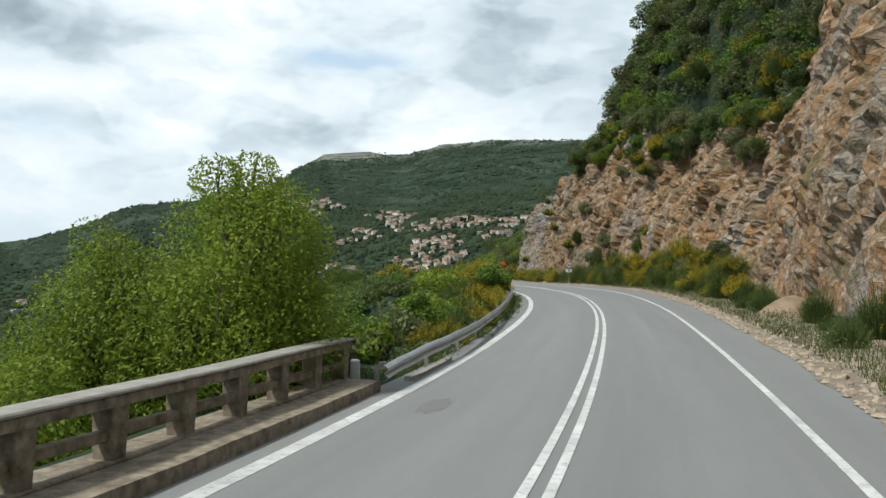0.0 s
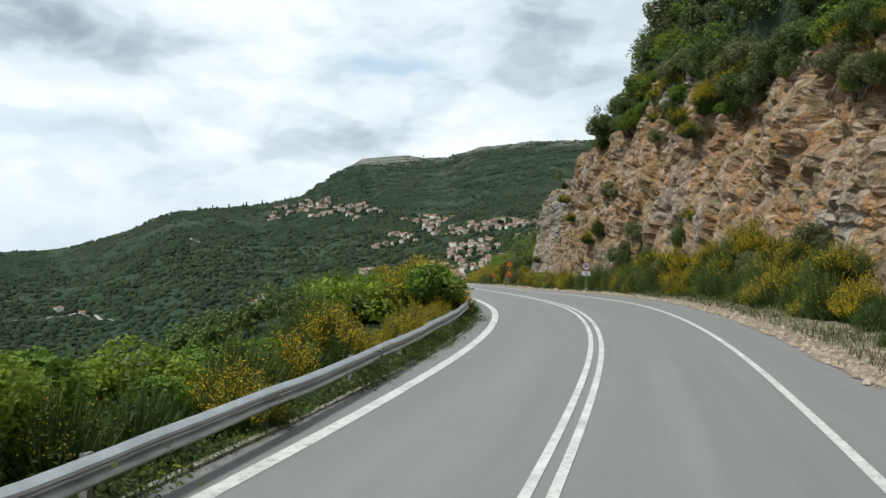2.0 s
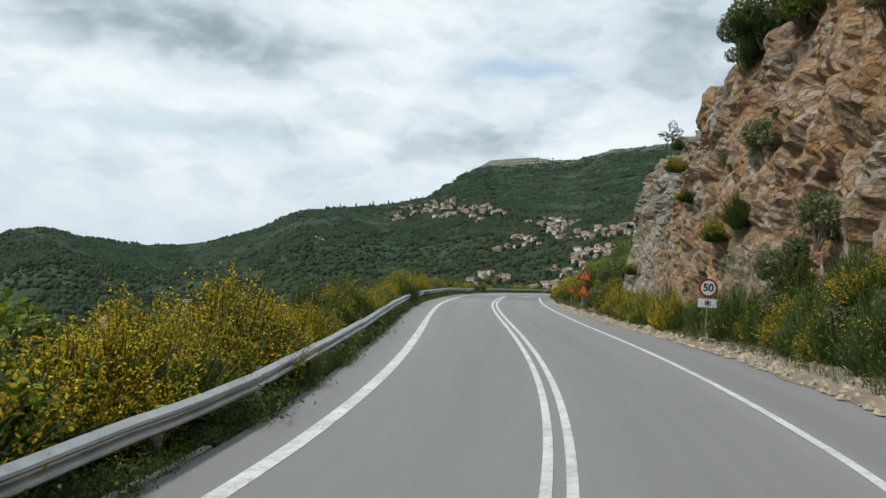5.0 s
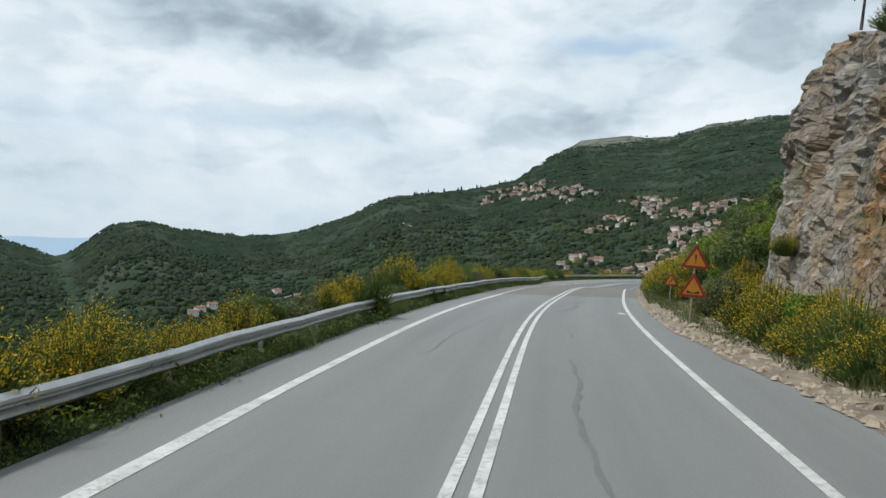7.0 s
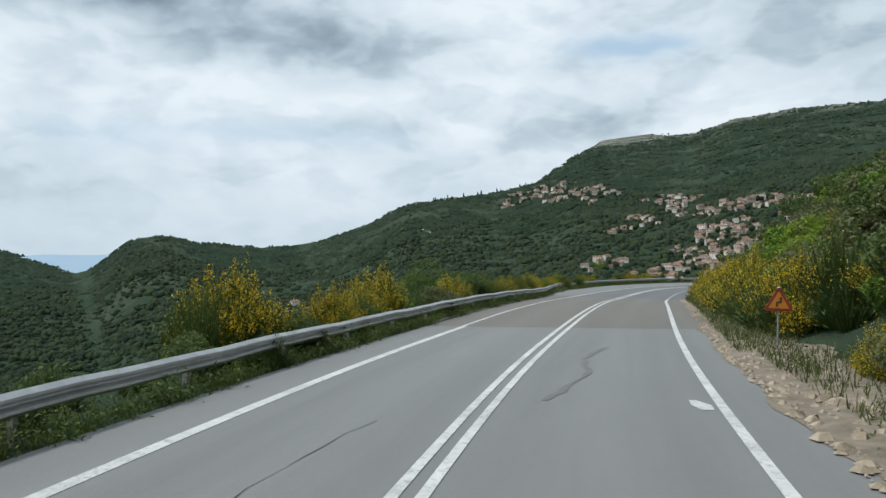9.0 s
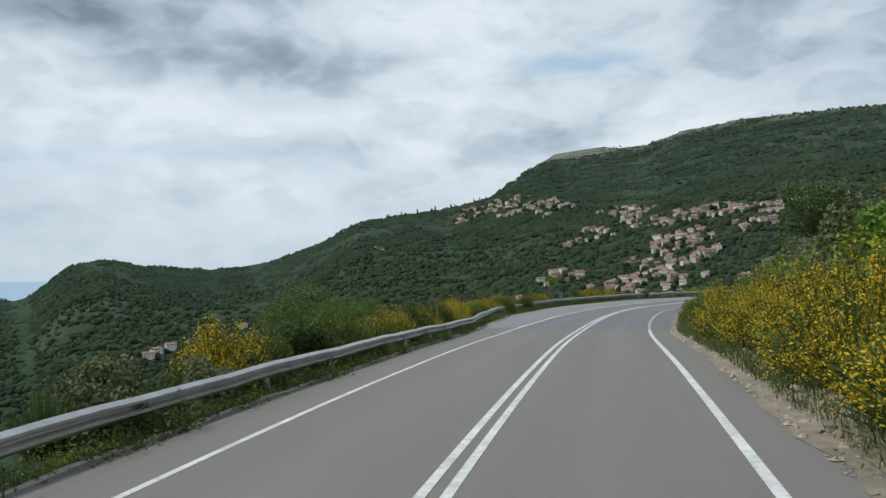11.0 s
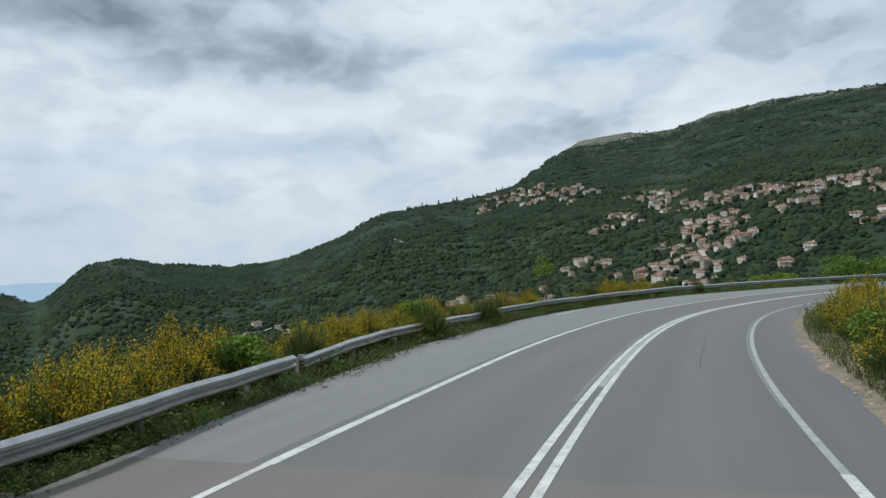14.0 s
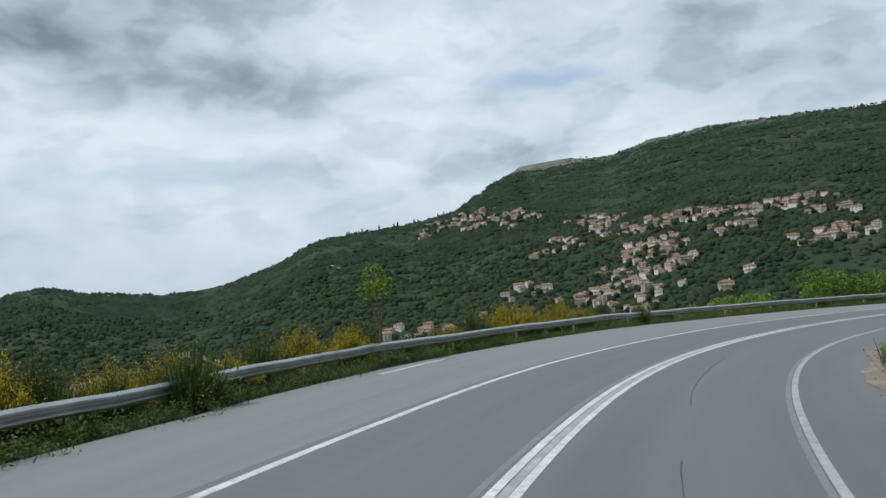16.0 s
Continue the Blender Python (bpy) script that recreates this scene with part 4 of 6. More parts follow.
def marker(s, d, h, r, label):
    thing = new("marker_post")
    tagged(thing, label, "marker post")
    bm = bmesh.new()
    rod(bm, (0, 0, -0.1), (0, 0, h), r, r * 0.95, 12)
    part("shaft", bm, WHITE, thing)
    bm = bmesh.new()
    rod(bm, (0, 0, h), (0, 0, h + 0.03), r * 0.95, r * 0.6, 12)
    part("cap", bm, WHITE, thing)
    thing.matrix_basis = Matrix.Translation(on_road(s, d)) @ Matrix.Rotation(radians(3), 4, "X")


WHITE = plain("chalky_white_paint", (0.50, 0.50, 0.48), (0.72, 0.72, 0.70), 9.0, 0.8)
marker(15.8, -4.7, 0.48, 0.11, "short white concrete marker post by the rail end")
marker(77.2, 6.35, 0.30, 0.04, "small white marker stub beside the sign post")

# ---- guard rails ----
PROFILE = [(0.03, 0.0), (0.0, 0.018), (-0.055, 0.058), (-0.055, 0.095), (0.02, 0.142), (0.02, 0.168), (-0.055, 0.215), (-0.055, 0.252), (0.0, 0.292), (0.03, 0.31)]


def guard_rail(s0, s1, shift=0.0):
    thing = new("guard_rail")
    tagged(thing, "galvanised steel corrugated guard rail along the road edge", "guard rail")
    s = s0
    first = True
    while s < s1 - 0.5:
        e = min(s + 4.0, s1)
        bm = bmesh.new()
        rings = []
        for q in np.linspace(s - 0.12, e + 0.0, 5):
            base = rail_line(q) + shift
            low = 0.0 if not first else -0.14 * (1 - min(1.0, (q - s0 + 0.12) / 3.5))
            front = [(base + 0.05 - a, z) for a, z in PROFILE]
            back = [(base + 0.046 - a - 0.006, z) for a, z in PROFILE[::-1]]
            bow = 0.012 * math.sin(q * 0.9) + 0.008 * math.sin(q * 2.1)
            rings.append([bm.verts.new(on_road(q, a, 0.35 + z + low + bow)) for a, z in front + back])
        n = len(rings[0])
        for r0, r1 in zip(rings, rings[1:]):
            for k in range(n):
                bm.faces.new((r0[k], r0[(k + 1) % n], r1[(k + 1) % n], r1[k]))
        bm.faces.new(rings[0])
        bm.faces.new(rings[-1][::-1])
        bmesh.ops.recalc_face_normals(bm, faces=bm.faces)
        beam = part("rail_beam", bm, STEEL, thing)
        a, m = heading(s), Matrix.Translation(on_road(s + 0.05, float(rail_line(s + 0.05)) + shift)) @ Matrix.Rotation(heading(s), 4, "Z")
        bm = bmesh.new()
        box(bm, -0.20, -0.14, -0.055, 0.055, -0.5, 0.51 if first else 0.61, 0.004, m)
        box(bm, -0.22, -0.12, -0.06, -0.052, -0.5, 0.51 if first else 0.61, 0.0, m)
        part("rail_post", bm, POST, thing)
        bm = bmesh.new()
        box(bm, -0.14, 0.02, -0.05, 0.05, 0.43, 0.57, 0.006, m)
        part("spacer", bm, POST, thing)
        for z in (0.43, 0.59):
            bm = bmesh.new()
            q = m @ Vector((0.045, 0.0, z))
            w = m @ Vector((0.065, 0.0, z))
            rod(bm, q, w, 0.018, 0.012, 8)
            part("bolt", bm, POST, beam)
        s = e
        first = False
    return thing


guard_rail(14.9, 161.0)
guard_rail(161.9, 290.0, -0.12)

# ---- signs ----
SIGN_WHITE = plain("sign_white", (0.55, 0.56, 0.58), (0.66, 0.67, 0.69), 5.0, 0.5)
SIGN_RED = plain("sign_red", (0.15, 0.018, 0.012), (0.22, 0.026, 0.016), 5.0, 0.5)
SIGN_AMBER = plain("sign_amber", (0.38, 0.145, 0.010), (0.48, 0.19, 0.015), 5.0, 0.5)
SIGN_BLACK = plain("sign_black", (0.015, 0.015, 0.018), (0.03, 0.03, 0.035), 5.0, 0.5)
SIGN_BACK = plain("sign_back_grey", (0.25, 0.26, 0.26), (0.35, 0.36, 0.36), 5.0, 0.6, 0.3)


def plate(outline, y0, y1):
    """A flat plate in the xz plane, from y0 to y1."""
    bm = bmesh.new()
    a = [bm.verts.new((x, y0, z)) for x, z in outline]
    b = [bm.verts.new((x, y1, z)) for x, z in outline]
    n = len(outline)
    bm.faces.new(a)
    bm.faces.new(b[::-1])
    for k in range(n):
        bm.faces.new((a[k], b[k], b[(k + 1) % n], a[(k + 1) % n]))
    bmesh.ops.recalc_face_normals(bm, faces=bm.faces)
    return bm


def disc(r, z, n=40):
    return [(r * math.cos(i * 2 * math.pi / n), z + r * math.sin(i * 2 * math.pi / n)) for i in range(n)]


def triangle(side, z, round_r, n=5):
    """Rounded triangle with its middle at height z."""
    out = []
    inner = side - 2 * round_r * math.sqrt(3)
    rr = inner / math.sqrt(3)
    for k in range(3):
        a = math.pi / 2 + k * 2 * math.pi / 3
        cx, cz = rr * math.cos(a), rr * math.sin(a)
        for i in range(n):
            t = a - math.pi / 3 + i * (2 * math.pi / 3) / (n - 1)
            out.append((cx + round_r * math.cos(t), z + cz + round_r * math.sin(t)))
    return out


def sign_pole(thing, h, r=0.03):
    bm = bmesh.new()
    rod(bm, (0, 0.045, -0.4), (0, 0.045, h), r, r, 12)
    part("pole", bm, POST, thing)
    bm = bmesh.new()
    rod(bm, (0, 0.045, h), (0, 0.045, h + 0.03), r * 1.15, r * 0.8, 12)
    part("pole_cap", bm, WHITE, thing)


def clamp(thing, z):
    bm = bmesh.new()
    box(bm, -0.06, 0.06, 0.006, 0.08, z - 0.02, z + 0.02, 0.004)
    part("clamp", bm, POST, thing)


def lettering(text, size, z, parent, material):
    cu = bpy.data.curves.new("lettering", "FONT")
    cu.body, cu.size, cu.align_x, cu.align_y, cu.extrude, cu.offset = text, size, "CENTER", "CENTER", 0.002, 0.012
    ob = new("lettering", cu)
    me = bpy.data.meshes.new_from_object(ob.evaluated_get(bpy.context.evaluated_depsgraph_get()))
    bpy.data.objects.remove(ob)
    me.materials.clear()
    me.materials.append(material)
    me.transform(pose(0, -0.012, z, 90, 0, 0))
    return part("number", me, parent=parent, label="black number 50")


def speed_sign():
    t = new("speed_limit_sign")
    tagged(t, "round red-rimmed 50 speed limit sign with snowflake plate on a pole", "road sign")
    sign_pole(t, 2.21)
    board = part("disc", plate(disc(0.325, 1.88), 0.004, 0.012), SIGN_BACK, t)
    part("rim", plate(disc(0.322, 1.88), -0.002, 0.004), SIGN_RED, board, "red rim")
    part("face", plate(disc(0.245, 1.88), -0.006, -0.002), SIGN_WHITE, board, "white face")
    lettering("50", 0.36, 1.88, board, SIGN_BLACK)
    lower = part("plate", plate([(-0.32, 1.21), (0.32, 1.21), (0.32, 1.51), (-0.32, 1.51)], 0.0, 0.008), SIGN_WHITE, t, "white plate with a black snowflake")
    for k in range(3):
        bm = bmesh.new()
        box(bm, -0.125, 0.125, -0.006, -0.001, -0.014, 0.014)
        for sgn in (-1, 1):
            for tilt in (-45, 45):
                box(bm, -0.03, 0.03, -0.006, -0.001, -0.009, 0.009, 0, pose(sgn * 0.085, 0, 0, 0, tilt, 0))
        bmesh.ops.transform(bm, matrix=pose(0, 0, 1.36, 0, 60 * k + 90, 0), verts=bm.verts)
        part("snowflake_arm", bm, SIGN_BLACK, lower)
    clamp(t, 1.88)
    clamp(t, 1.36)
    return t


def warn_board(t, side, z, mark):
    back = part("board", plate(triangle(side, z, 0.045), 0.004, 0.012), SIGN_BACK, t)
    part("border", plate(triangle(side - 0.01, z, 0.042), -0.002, 0.004), SIGN_RED, back, "dark red border")
    part("face", plate(triangle(side * 0.68, z, 0.02), -0.006, -0.002), SIGN_AMBER, back, "amber face")
    k = side / 0.95
    if mark == "exclaim":
        part("symbol", plate([(-0.018 * k, z - 0.02 * k), (0.018 * k, z - 0.02 * k), (0.035 * k, z + 0.17 * k), (-0.035 * k, z + 0.17 * k)], -0.010, -0.006), SIGN_BLACK, back, "black exclamation bar")
        part("dot", plate(disc(0.024 * k, z - 0.075 * k, 14), -0.010, -0.006), SIGN_BLACK, back, "black dot")
    elif mark == "bump":
        o = [(-0.20, -0.145), (0.20, -0.145), (0.20, -0.065), (0.12, -0.075), (0.06, -0.115), (-0.06, -0.115), (-0.12, -0.075), (-0.20, -0.065)]
        part("symbol", plate([(x * k, z + y * k) for x, y in o], -0.010, -0.006), SIGN_BLACK, back, "black uneven road symbol")
    else:
        o = [(-0.09, -0.13), (-0.03, -0.13), (-0.03, -0.03), (0.09, 0.0), (0.09, 0.11), (0.13, 0.11), (0.06, 0.19), (-0.01, 0.11), (0.03, 0.11), (0.03, 0.05), (-0.09, 0.02)]
        part("symbol", plate([(x * k, z + y * k) for x, y in o], -0.010, -0.006), SIGN_BLACK, back, "black winding arrow")
    clamp(t, z)


def place_sign(t, s, d, lean, turn=0.0):
    p = on_road(s, d)
    p.z = max(p.z, land_at(p.x, p.y))
    t.matrix_basis = Matrix.Translation(p) @ Matrix.Rotation(heading(s) + radians(turn), 4, "Z") @ Matrix.Rotation(radians(lean), 4, "Y")


place_sign(speed_sign(), 77.5, 6.4, 1.0, -4)
t = new("warning_sign")
tagged(t, "pole with two amber red-bordered triangular warning signs", "road sign")
sign_pole(t, 2.72)
warn_board(t, 0.95, 2.16, "exclaim")
warn_board(t, 0.95, 1.22, "bump")
place_sign(t, 98.0, 5.1, 4.0)
t = new("warning_sign")
tagged(t, "low amber triangular winding road warning sign", "road sign")
sign_pole(t, 1.5, 0.025)
warn_board(t, 0.70, 1.15, "bend")
place_sign(t, 111.0, 5.6, 2.0)
MIXES = {
    "yellow": (["broom_a", "broom_b", "broom_c", "broom_d", "green"], [6, 4, 0.4, 0.5, 0.5]),
    "mixed": (["broom_a", "broom_b", "broom_c", "broom_d", "green"], [3, 4, 3, 3, 1]),
    "green": (["broom_b", "broom_c", "broom_d", "green", "oak", "olive"], [2, 2, 2, 4, 1, 2]),
    "flowery": (["broom_a", "broom_b", "broom_c", "broom_d", "olive"], [4, 4, 2, 2, 1]),
    "slope": (["olive", "green", "lime", "oak", "broom_b"], [4, 3, 3, 2, 2]),
    "lush": (["broom_a", "broom_b", "green", "lime"], [3, 2, 3, 2]),
    "tall": (["broom_a", "broom_b", "broom_c", "broom_d"], [1, 3, 4, 3]),
    "low": (["broom_d", "olive", "green", "oak"], [4, 2, 1, 2]),
    "foot": (["broom_a", "broom_b", "broom_c", "broom_d"], [1, 4, 4, 3]),
    "maquis": (["oak", "green", "olive", "lime", "broom_a", "broom_b"], [4, 2, 4, 1, 1, 3]),
    "bank": (["broom_a", "broom_b", "broom_c", "broom_d", "olive", "oak", "green"], [3, 3, 4, 3, 3, 1, 1]),
}
SEEDS["lime"] = (shrub("lime_shrub", 9, random_lobes(9, 8, 2.4, 2.2), 3400, 0.074, LIME, 1.0), "yellow-green young leafy shrub", "shrub")


def pick(mix):
    names, weights = MIXES[mix]
    return rnd.choices(names, weights)[0]


# valley side, behind the guard rail: from, to, spacing, mix, scale from, to
for s0, s1, gap, mix, k0, k1 in (
        (24, 31, 1.4, "green", 0.5, 0.75), (31, 36, 1.2, "mixed", 0.6, 0.85), (37, 38.4, 0.7, "mixed", 0.95, 1.1), (39.5, 49, 1.2, "yellow", 0.42, 0.62), (50, 58, 0.75, "lush", 1.05, 1.35),
        (58, 69, 0.85, "yellow", 0.95, 1.15), (71, 82, 0.95, "mixed", 0.65, 0.9), (76, 84, 1.1, "mixed", 0.75, 0.95), (84, 91, 1.4, "mixed", 0.45, 0.7), (91, 118, 1.5, "low", 0.35, 0.55), (109, 118, 2.2, "yellow", 0.7, 1.0),
        (118, 131, 1.2, "low", 0.45, 0.65), (131, 150, 0.95, "tall", 0.7, 0.95), (150, 160, 0.9, "yellow", 0.7, 0.9), (160, 168, 1.0, "yellow", 0.65, 0.85),
        (168, 178, 1.1, "yellow", 0.7, 0.95), (178, 182, 1.6, "mixed", 0.55, 0.8), (182, 206, 1.8, "mixed", 0.65, 0.95), (206, 236, 3.5, "mixed", 0.4, 0.6)):
    s = s0
    while s < s1:
        k = rnd.uniform(k0, k1)
        plant(pick(mix), s, float(rail_line(s)) - 0.95 * k - rnd.uniform(0.1, 1.1), k, group="broom along the guard rail")
        s += gap * rnd.uniform(0.6, 1.4)
for s, d, k, kind in ((127.0, 1.3, 0.95, "broom_a"), (95.6, 1.3, 0.7, "broom_a"), (98.2, 1.4, 0.78, "broom_a"), (107.6, 1.8, 1.1, "broom_a"), (106.6, 2.0, 0.85, "broom_c"), (118.2, 1.8, 1.15, "broom_a"), (175.6, 1.4, 0.85, "broom_a"), (177.2, 1.4, 0.8, "broom_a")):
    plant(kind, s, float(rail_line(s)) - d, k, group="broom along the guard rail")
# a few shrubs have grown through to the road side of the rail
for s, d, k in ((55, 0.5, 0.45), (96.5, 0.35, 0.7), (106, 0.3, 0.6), (135, 0.2, 0.55), (173, 0.6, 0.7), (181, 0.5, 0.75), (187, 0.2, 0.45), (207, 0.2, 0.65), (129, -0.6, 0.75)):
    plant("broom_c" if k > 0.6 else "broom_d", s, float(rail_line(s)) + d - 0.5, k, group="broom along the guard rail")
plant("green", 26.0, -5.7, 0.95, up=0.2, group="broom along the guard rail")
plant("lime", 31.0, -6.6, 0.85, up=0.1, group="broom along the guard rail")
plant("green", 29.2, -7.2, 0.95, up=0.1, group="broom along the guard rail")
plant("lime", 27.6, -5.9, 0.75, up=0.2, group="broom along the guard rail")
# hill side, at the foot of the rock
for s0, s1, gap, mix, k0, k1, d0, d1 in (
        (44, 46, 1.4, "foot", 0.55, 0.8, 7.8, 9.2), (47, 75, 0.8, "foot", 0.7, 1.1, 7.5, 9.0), (72, 82, 0.9, "mixed", 0.75, 1.0, 7.2, 8.2),
        (82, 96, 0.7, "mixed", 0.75, 1.0, 6.3, 7.4), (98, 106, 0.8, "bank", 0.5, 0.75, 6.3, 7.4), (106, 112, 0.9, "bank", 0.6, 0.9, 7.2, 8.8), (112.5, 150, 0.95, "flowery", 0.9, 1.3, 6.1, 7.9),
        (150, 158, 1.3, "mixed", 0.75, 1.05, 5.9, 7.6), (158, 182, 1.3, "mixed", 0.75, 1.05, 6.4, 8.0)):
    s = s0
    while s < s1:
        plant(pick(mix), s, rnd.uniform(d0, d1), rnd.uniform(k0, k1), group="broom at the foot of the rock")
        s += gap * rnd.uniform(0.6, 1.4)
for s, d, k, kind in ((24.8, 7.0, 0.75, "broom_d"), (27.5, 8.7, 0.9, "broom_c"), (39.5, 7.6, 0.75, "broom_d"), (41.8, 7.3, 0.5, "broom_d"), (34.0, 8.4, 0.7, "broom_c"), (30.5, 7.9, 0.5, "broom_d")):
    plant(kind, s, d, k, group="broom at the foot of the rock")
for i in range(34):
    s = rnd.uniform(50, 76)
    h = rnd.uniform(0.2, 2.2)
    p = on_road(s, float(face_point(s, h)) - 0.35, h - 0.1)
    plant(rnd.choice(["broom_a", "broom_b", "broom_b", "broom_c", "olive"]), s, 0, rnd.uniform(0.7, 1.1), group="broom at the foot of the rock", point=p)
# slope above the rock face
for i in range(200):
    s = rnd.uniform(47, 88) if i % 9 else rnd.uniform(86, 106)
    d = float(face_point(s, cliff_top(s))) - 0.4 + rnd.random() ** 1.2 * (7 if s < 82 else 2.5)
    plant(pick("maquis"), s, d, rnd.uniform(0.9, 1.5) if s < 80 else rnd.uniform(0.4, 0.8), group="scrub above the rock face")
for i in range(90):
    s = rnd.uniform(109, 158)
    plant(pick("slope"), s, rnd.uniform(8.6, 17), rnd.uniform(0.9, 1.4), group="scrub on the bank")
# plants rooted on ledges of the rock face
for i in range(20):
    s = rnd.uniform(52, 98)
    h = rnd.random() ** 1.5 * 0.9 * float(cliff_top(s))
    p = on_road(s, float(face_point(s, h)) - 0.1, h)
    plant(rnd.choice(["olive", "olive", "broom_b", "broom_c", "oak"]), s, 0, rnd.uniform(0.5, 0.9) if s < 84 else rnd.uniform(0.3, 0.5), group="plants on the rock ledges", point=p)
# scrub that hangs over the upper edge of the rock
for i in range(75):
    s = rnd.uniform(47, 86)
    h = float(cliff_top(s)) * (1.0 - 0.30 * rnd.random() ** 1.6)
    p = on_road(s, float(face_point(s, h)) + 0.1, h)
    plant(pick("maquis"), s, 0, rnd.uniform(0.6, 1.1), group="plants on the rock ledges", point=p)


def thicket(name, spots, material, label, seed, leaf=0.10, per=560):
    """Joined scrub further from the road: nobody could count it."""
    rng = np.random.RandomState(seed)
    out = []
    for i, (x, y, k) in enumerate(spots):
        c, d = blob_points(rng, per, random_lobes(seed * 100 + i, 6, 2.4 * k, 2.1 * k))
        c = c + np.array([x, y, land_at(x, y) - 0.1])
        out.append(leaf_quads(rng, c, d * 0.6 + [0, 0, 0.5], leaf, 0.6))
    tagged(new(name, quads_mesh(name, np.concatenate(out), material)), label, "thicket", kind="stuff")


def spots(n, s0, s1, d0, d1, k0, k1, side=None):
    out = []
    for i in range(n):
        s = rnd.uniform(s0, s1)
        d = rnd.uniform(d0, d1) + (float(rail_line(s)) if side == "valley" else float(face_point(s, cliff_top(s))) if side == "top" else 0)
        p = on_road(s, d)
        out.append((p.x, p.y, rnd.uniform(k0, k1)))
    return out


thicket("thicket", spots(90, 2, 240, -18, -4.5, 0.8, 1.2, "valley"), OAK, "dark evergreen thicket on the slope below the road", 31)
thicket("thicket", spots(80, 2, 240, -16, -4.0, 0.7, 1.1, "valley"), LEAF, "green leafy thicket on the slope below the road", 32)
thicket("thicket", spots(26, 47, 63, -5.5, -2.5, 0.75, 1.05, "valley"), LIME, "yellow-green thicket on the roadside spur", 33)
thicket("thicket", spots(46, 13, 36, -8.5, -1.6, 0.45, 0.85, "valley"), OLIVE, "grey-green low scrub on the slope below the rail", 51)
thicket("thicket", spots(60, 34, 62, -13, -3.2, 0.55, 0.9, "valley"), OAK, "dark green low scrub on the slope below the rail", 53)
thicket("thicket", spots(40, 34, 62, -11, -3.0, 0.5, 0.85, "valley"), OLIVE, "grey-green low scrub on the slope below the rail", 54)
thicket("thicket", spots(30, 13, 36, -8.5, -1.8, 0.4, 0.7, "valley"), LIME, "yellow-green low scrub on the slope below the rail", 52)
thicket("thicket", spots(170, 47, 85, 0.0, 5.5, 0.9, 1.4, "top"), OAK, "dark evergreen scrub on the slope above the rock", 34, per=520, leaf=0.10)
thicket("thicket", spots(150, 47, 85, 0.0, 5.5, 0.9, 1.3, "top"), OLIVE, "olive-green scrub on the slope above the rock", 35, per=520, leaf=0.10)
thicket("thicket", spots(120, 47, 85, 0.0, 5.5, 0.8, 1.3, "top"), LEAF, "green leafy scrub on the slope above the rock", 38, per=520, leaf=0.10)
thicket("thicket", spots(80, 47, 85, 0.0, 5.0, 0.7, 1.2, "top"), OLIVE, "grey-green scrub on the slope above the rock", 39, per=520, leaf=0.10)
thicket("thicket", spots(80, 47, 84, 5.0, 16.0, 1.1, 1.7, "top"), OAK, "dark evergreen scrub high above the rock", 40, per=420, leaf=0.12)
thicket("thicket", spots(90, 109, 165, 8.0, 24, 0.8, 1.3), OLIVE, "olive-green scrub on the bank beside the road", 36)
thicket("thicket", spots(60, 109, 160, 8.0, 22, 0.8, 1.3), LIME, "yellow-green scrub on the bank beside the road", 37)

# ---- trees ----


def tree(name, x, y, height, lobes, leaves, size, material, label, trunk=0.09, z=None):
    rng = np.random.RandomState(int(abs(x * 7 + y * 3)))
    thing = new(name)
    tagged(thing, label, "tree")
    bm = bmesh.new()
    rod(bm, (0, 0, -0.6), (0.1, 0.05, height * 0.35), trunk * 1.3, trunk, 8)
    part("trunk", bm, BARK, thing)
    for c, r in lobes:
        bm = bmesh.new()
        a, b = Vector((0.1, 0.05, height * 0.3)), Vector(c)
        m = a.lerp(b, 0.5) + Vector((0.1 * c[1], 0.1 * c[0], 0.2))
        rod(bm, a, m, trunk * 0.7, trunk * 0.45, 6)
        rod(bm, m, b, trunk * 0.45, trunk * 0.15, 6)
        rod(bm, b, b + Vector((0.1, 0, r[2] * 0.9)), trunk * 0.15, trunk * 0.05, 5)
        part("limb", bm, BARK, thing)
    c, d = blob_points(rng, leaves, lobes)
    part("crown", quads_mesh("crown", leaf_quads(rng, c, d * 0.6 + [0, 0, 0.4], size, 0.55), material), parent=thing)["kind"] = "stuff"
    thing.location = (x, y, land_at(x, y) if z is None else z)
    return thing


def crown(seed, n, width, z0, z1, r, tall=1.2):
    rng = np.random.RandomState(seed)
    out = []
    for i in range(n):
        a, q = rng.rand() * 6.28, math.sqrt(rng.rand())
        z = z0 + (z1 - z0) * rng.rand() * (1 - 0.35 * q)
        k = r * rng.uniform(0.6, 1.1)
        out.append(((math.cos(a) * q * width / 2, math.sin(a) * q * width / 2, z), (k, k, k * tall)))
    return out


def tall_crown(seed, width, z0, z1):
    """Upright crown: a broad body that breaks up into narrow leaders."""
    rng = np.random.RandomState(seed)
    top = z0 + (z1 - z0) * 0.86
    out = crown(seed, 26, width, z0, top, 1.15, 1.25)
    for i in range(8):
        a = rng.rand() * 6.28
        q = rng.uniform(0.05, 0.30) * width
        out.append(((math.cos(a) * q, math.sin(a) * q, z0 + (z1 - z0) * rng.uniform(0.66, 0.88)), (0.55, 0.55, (z1 - z0) * 0.12)))
    return out


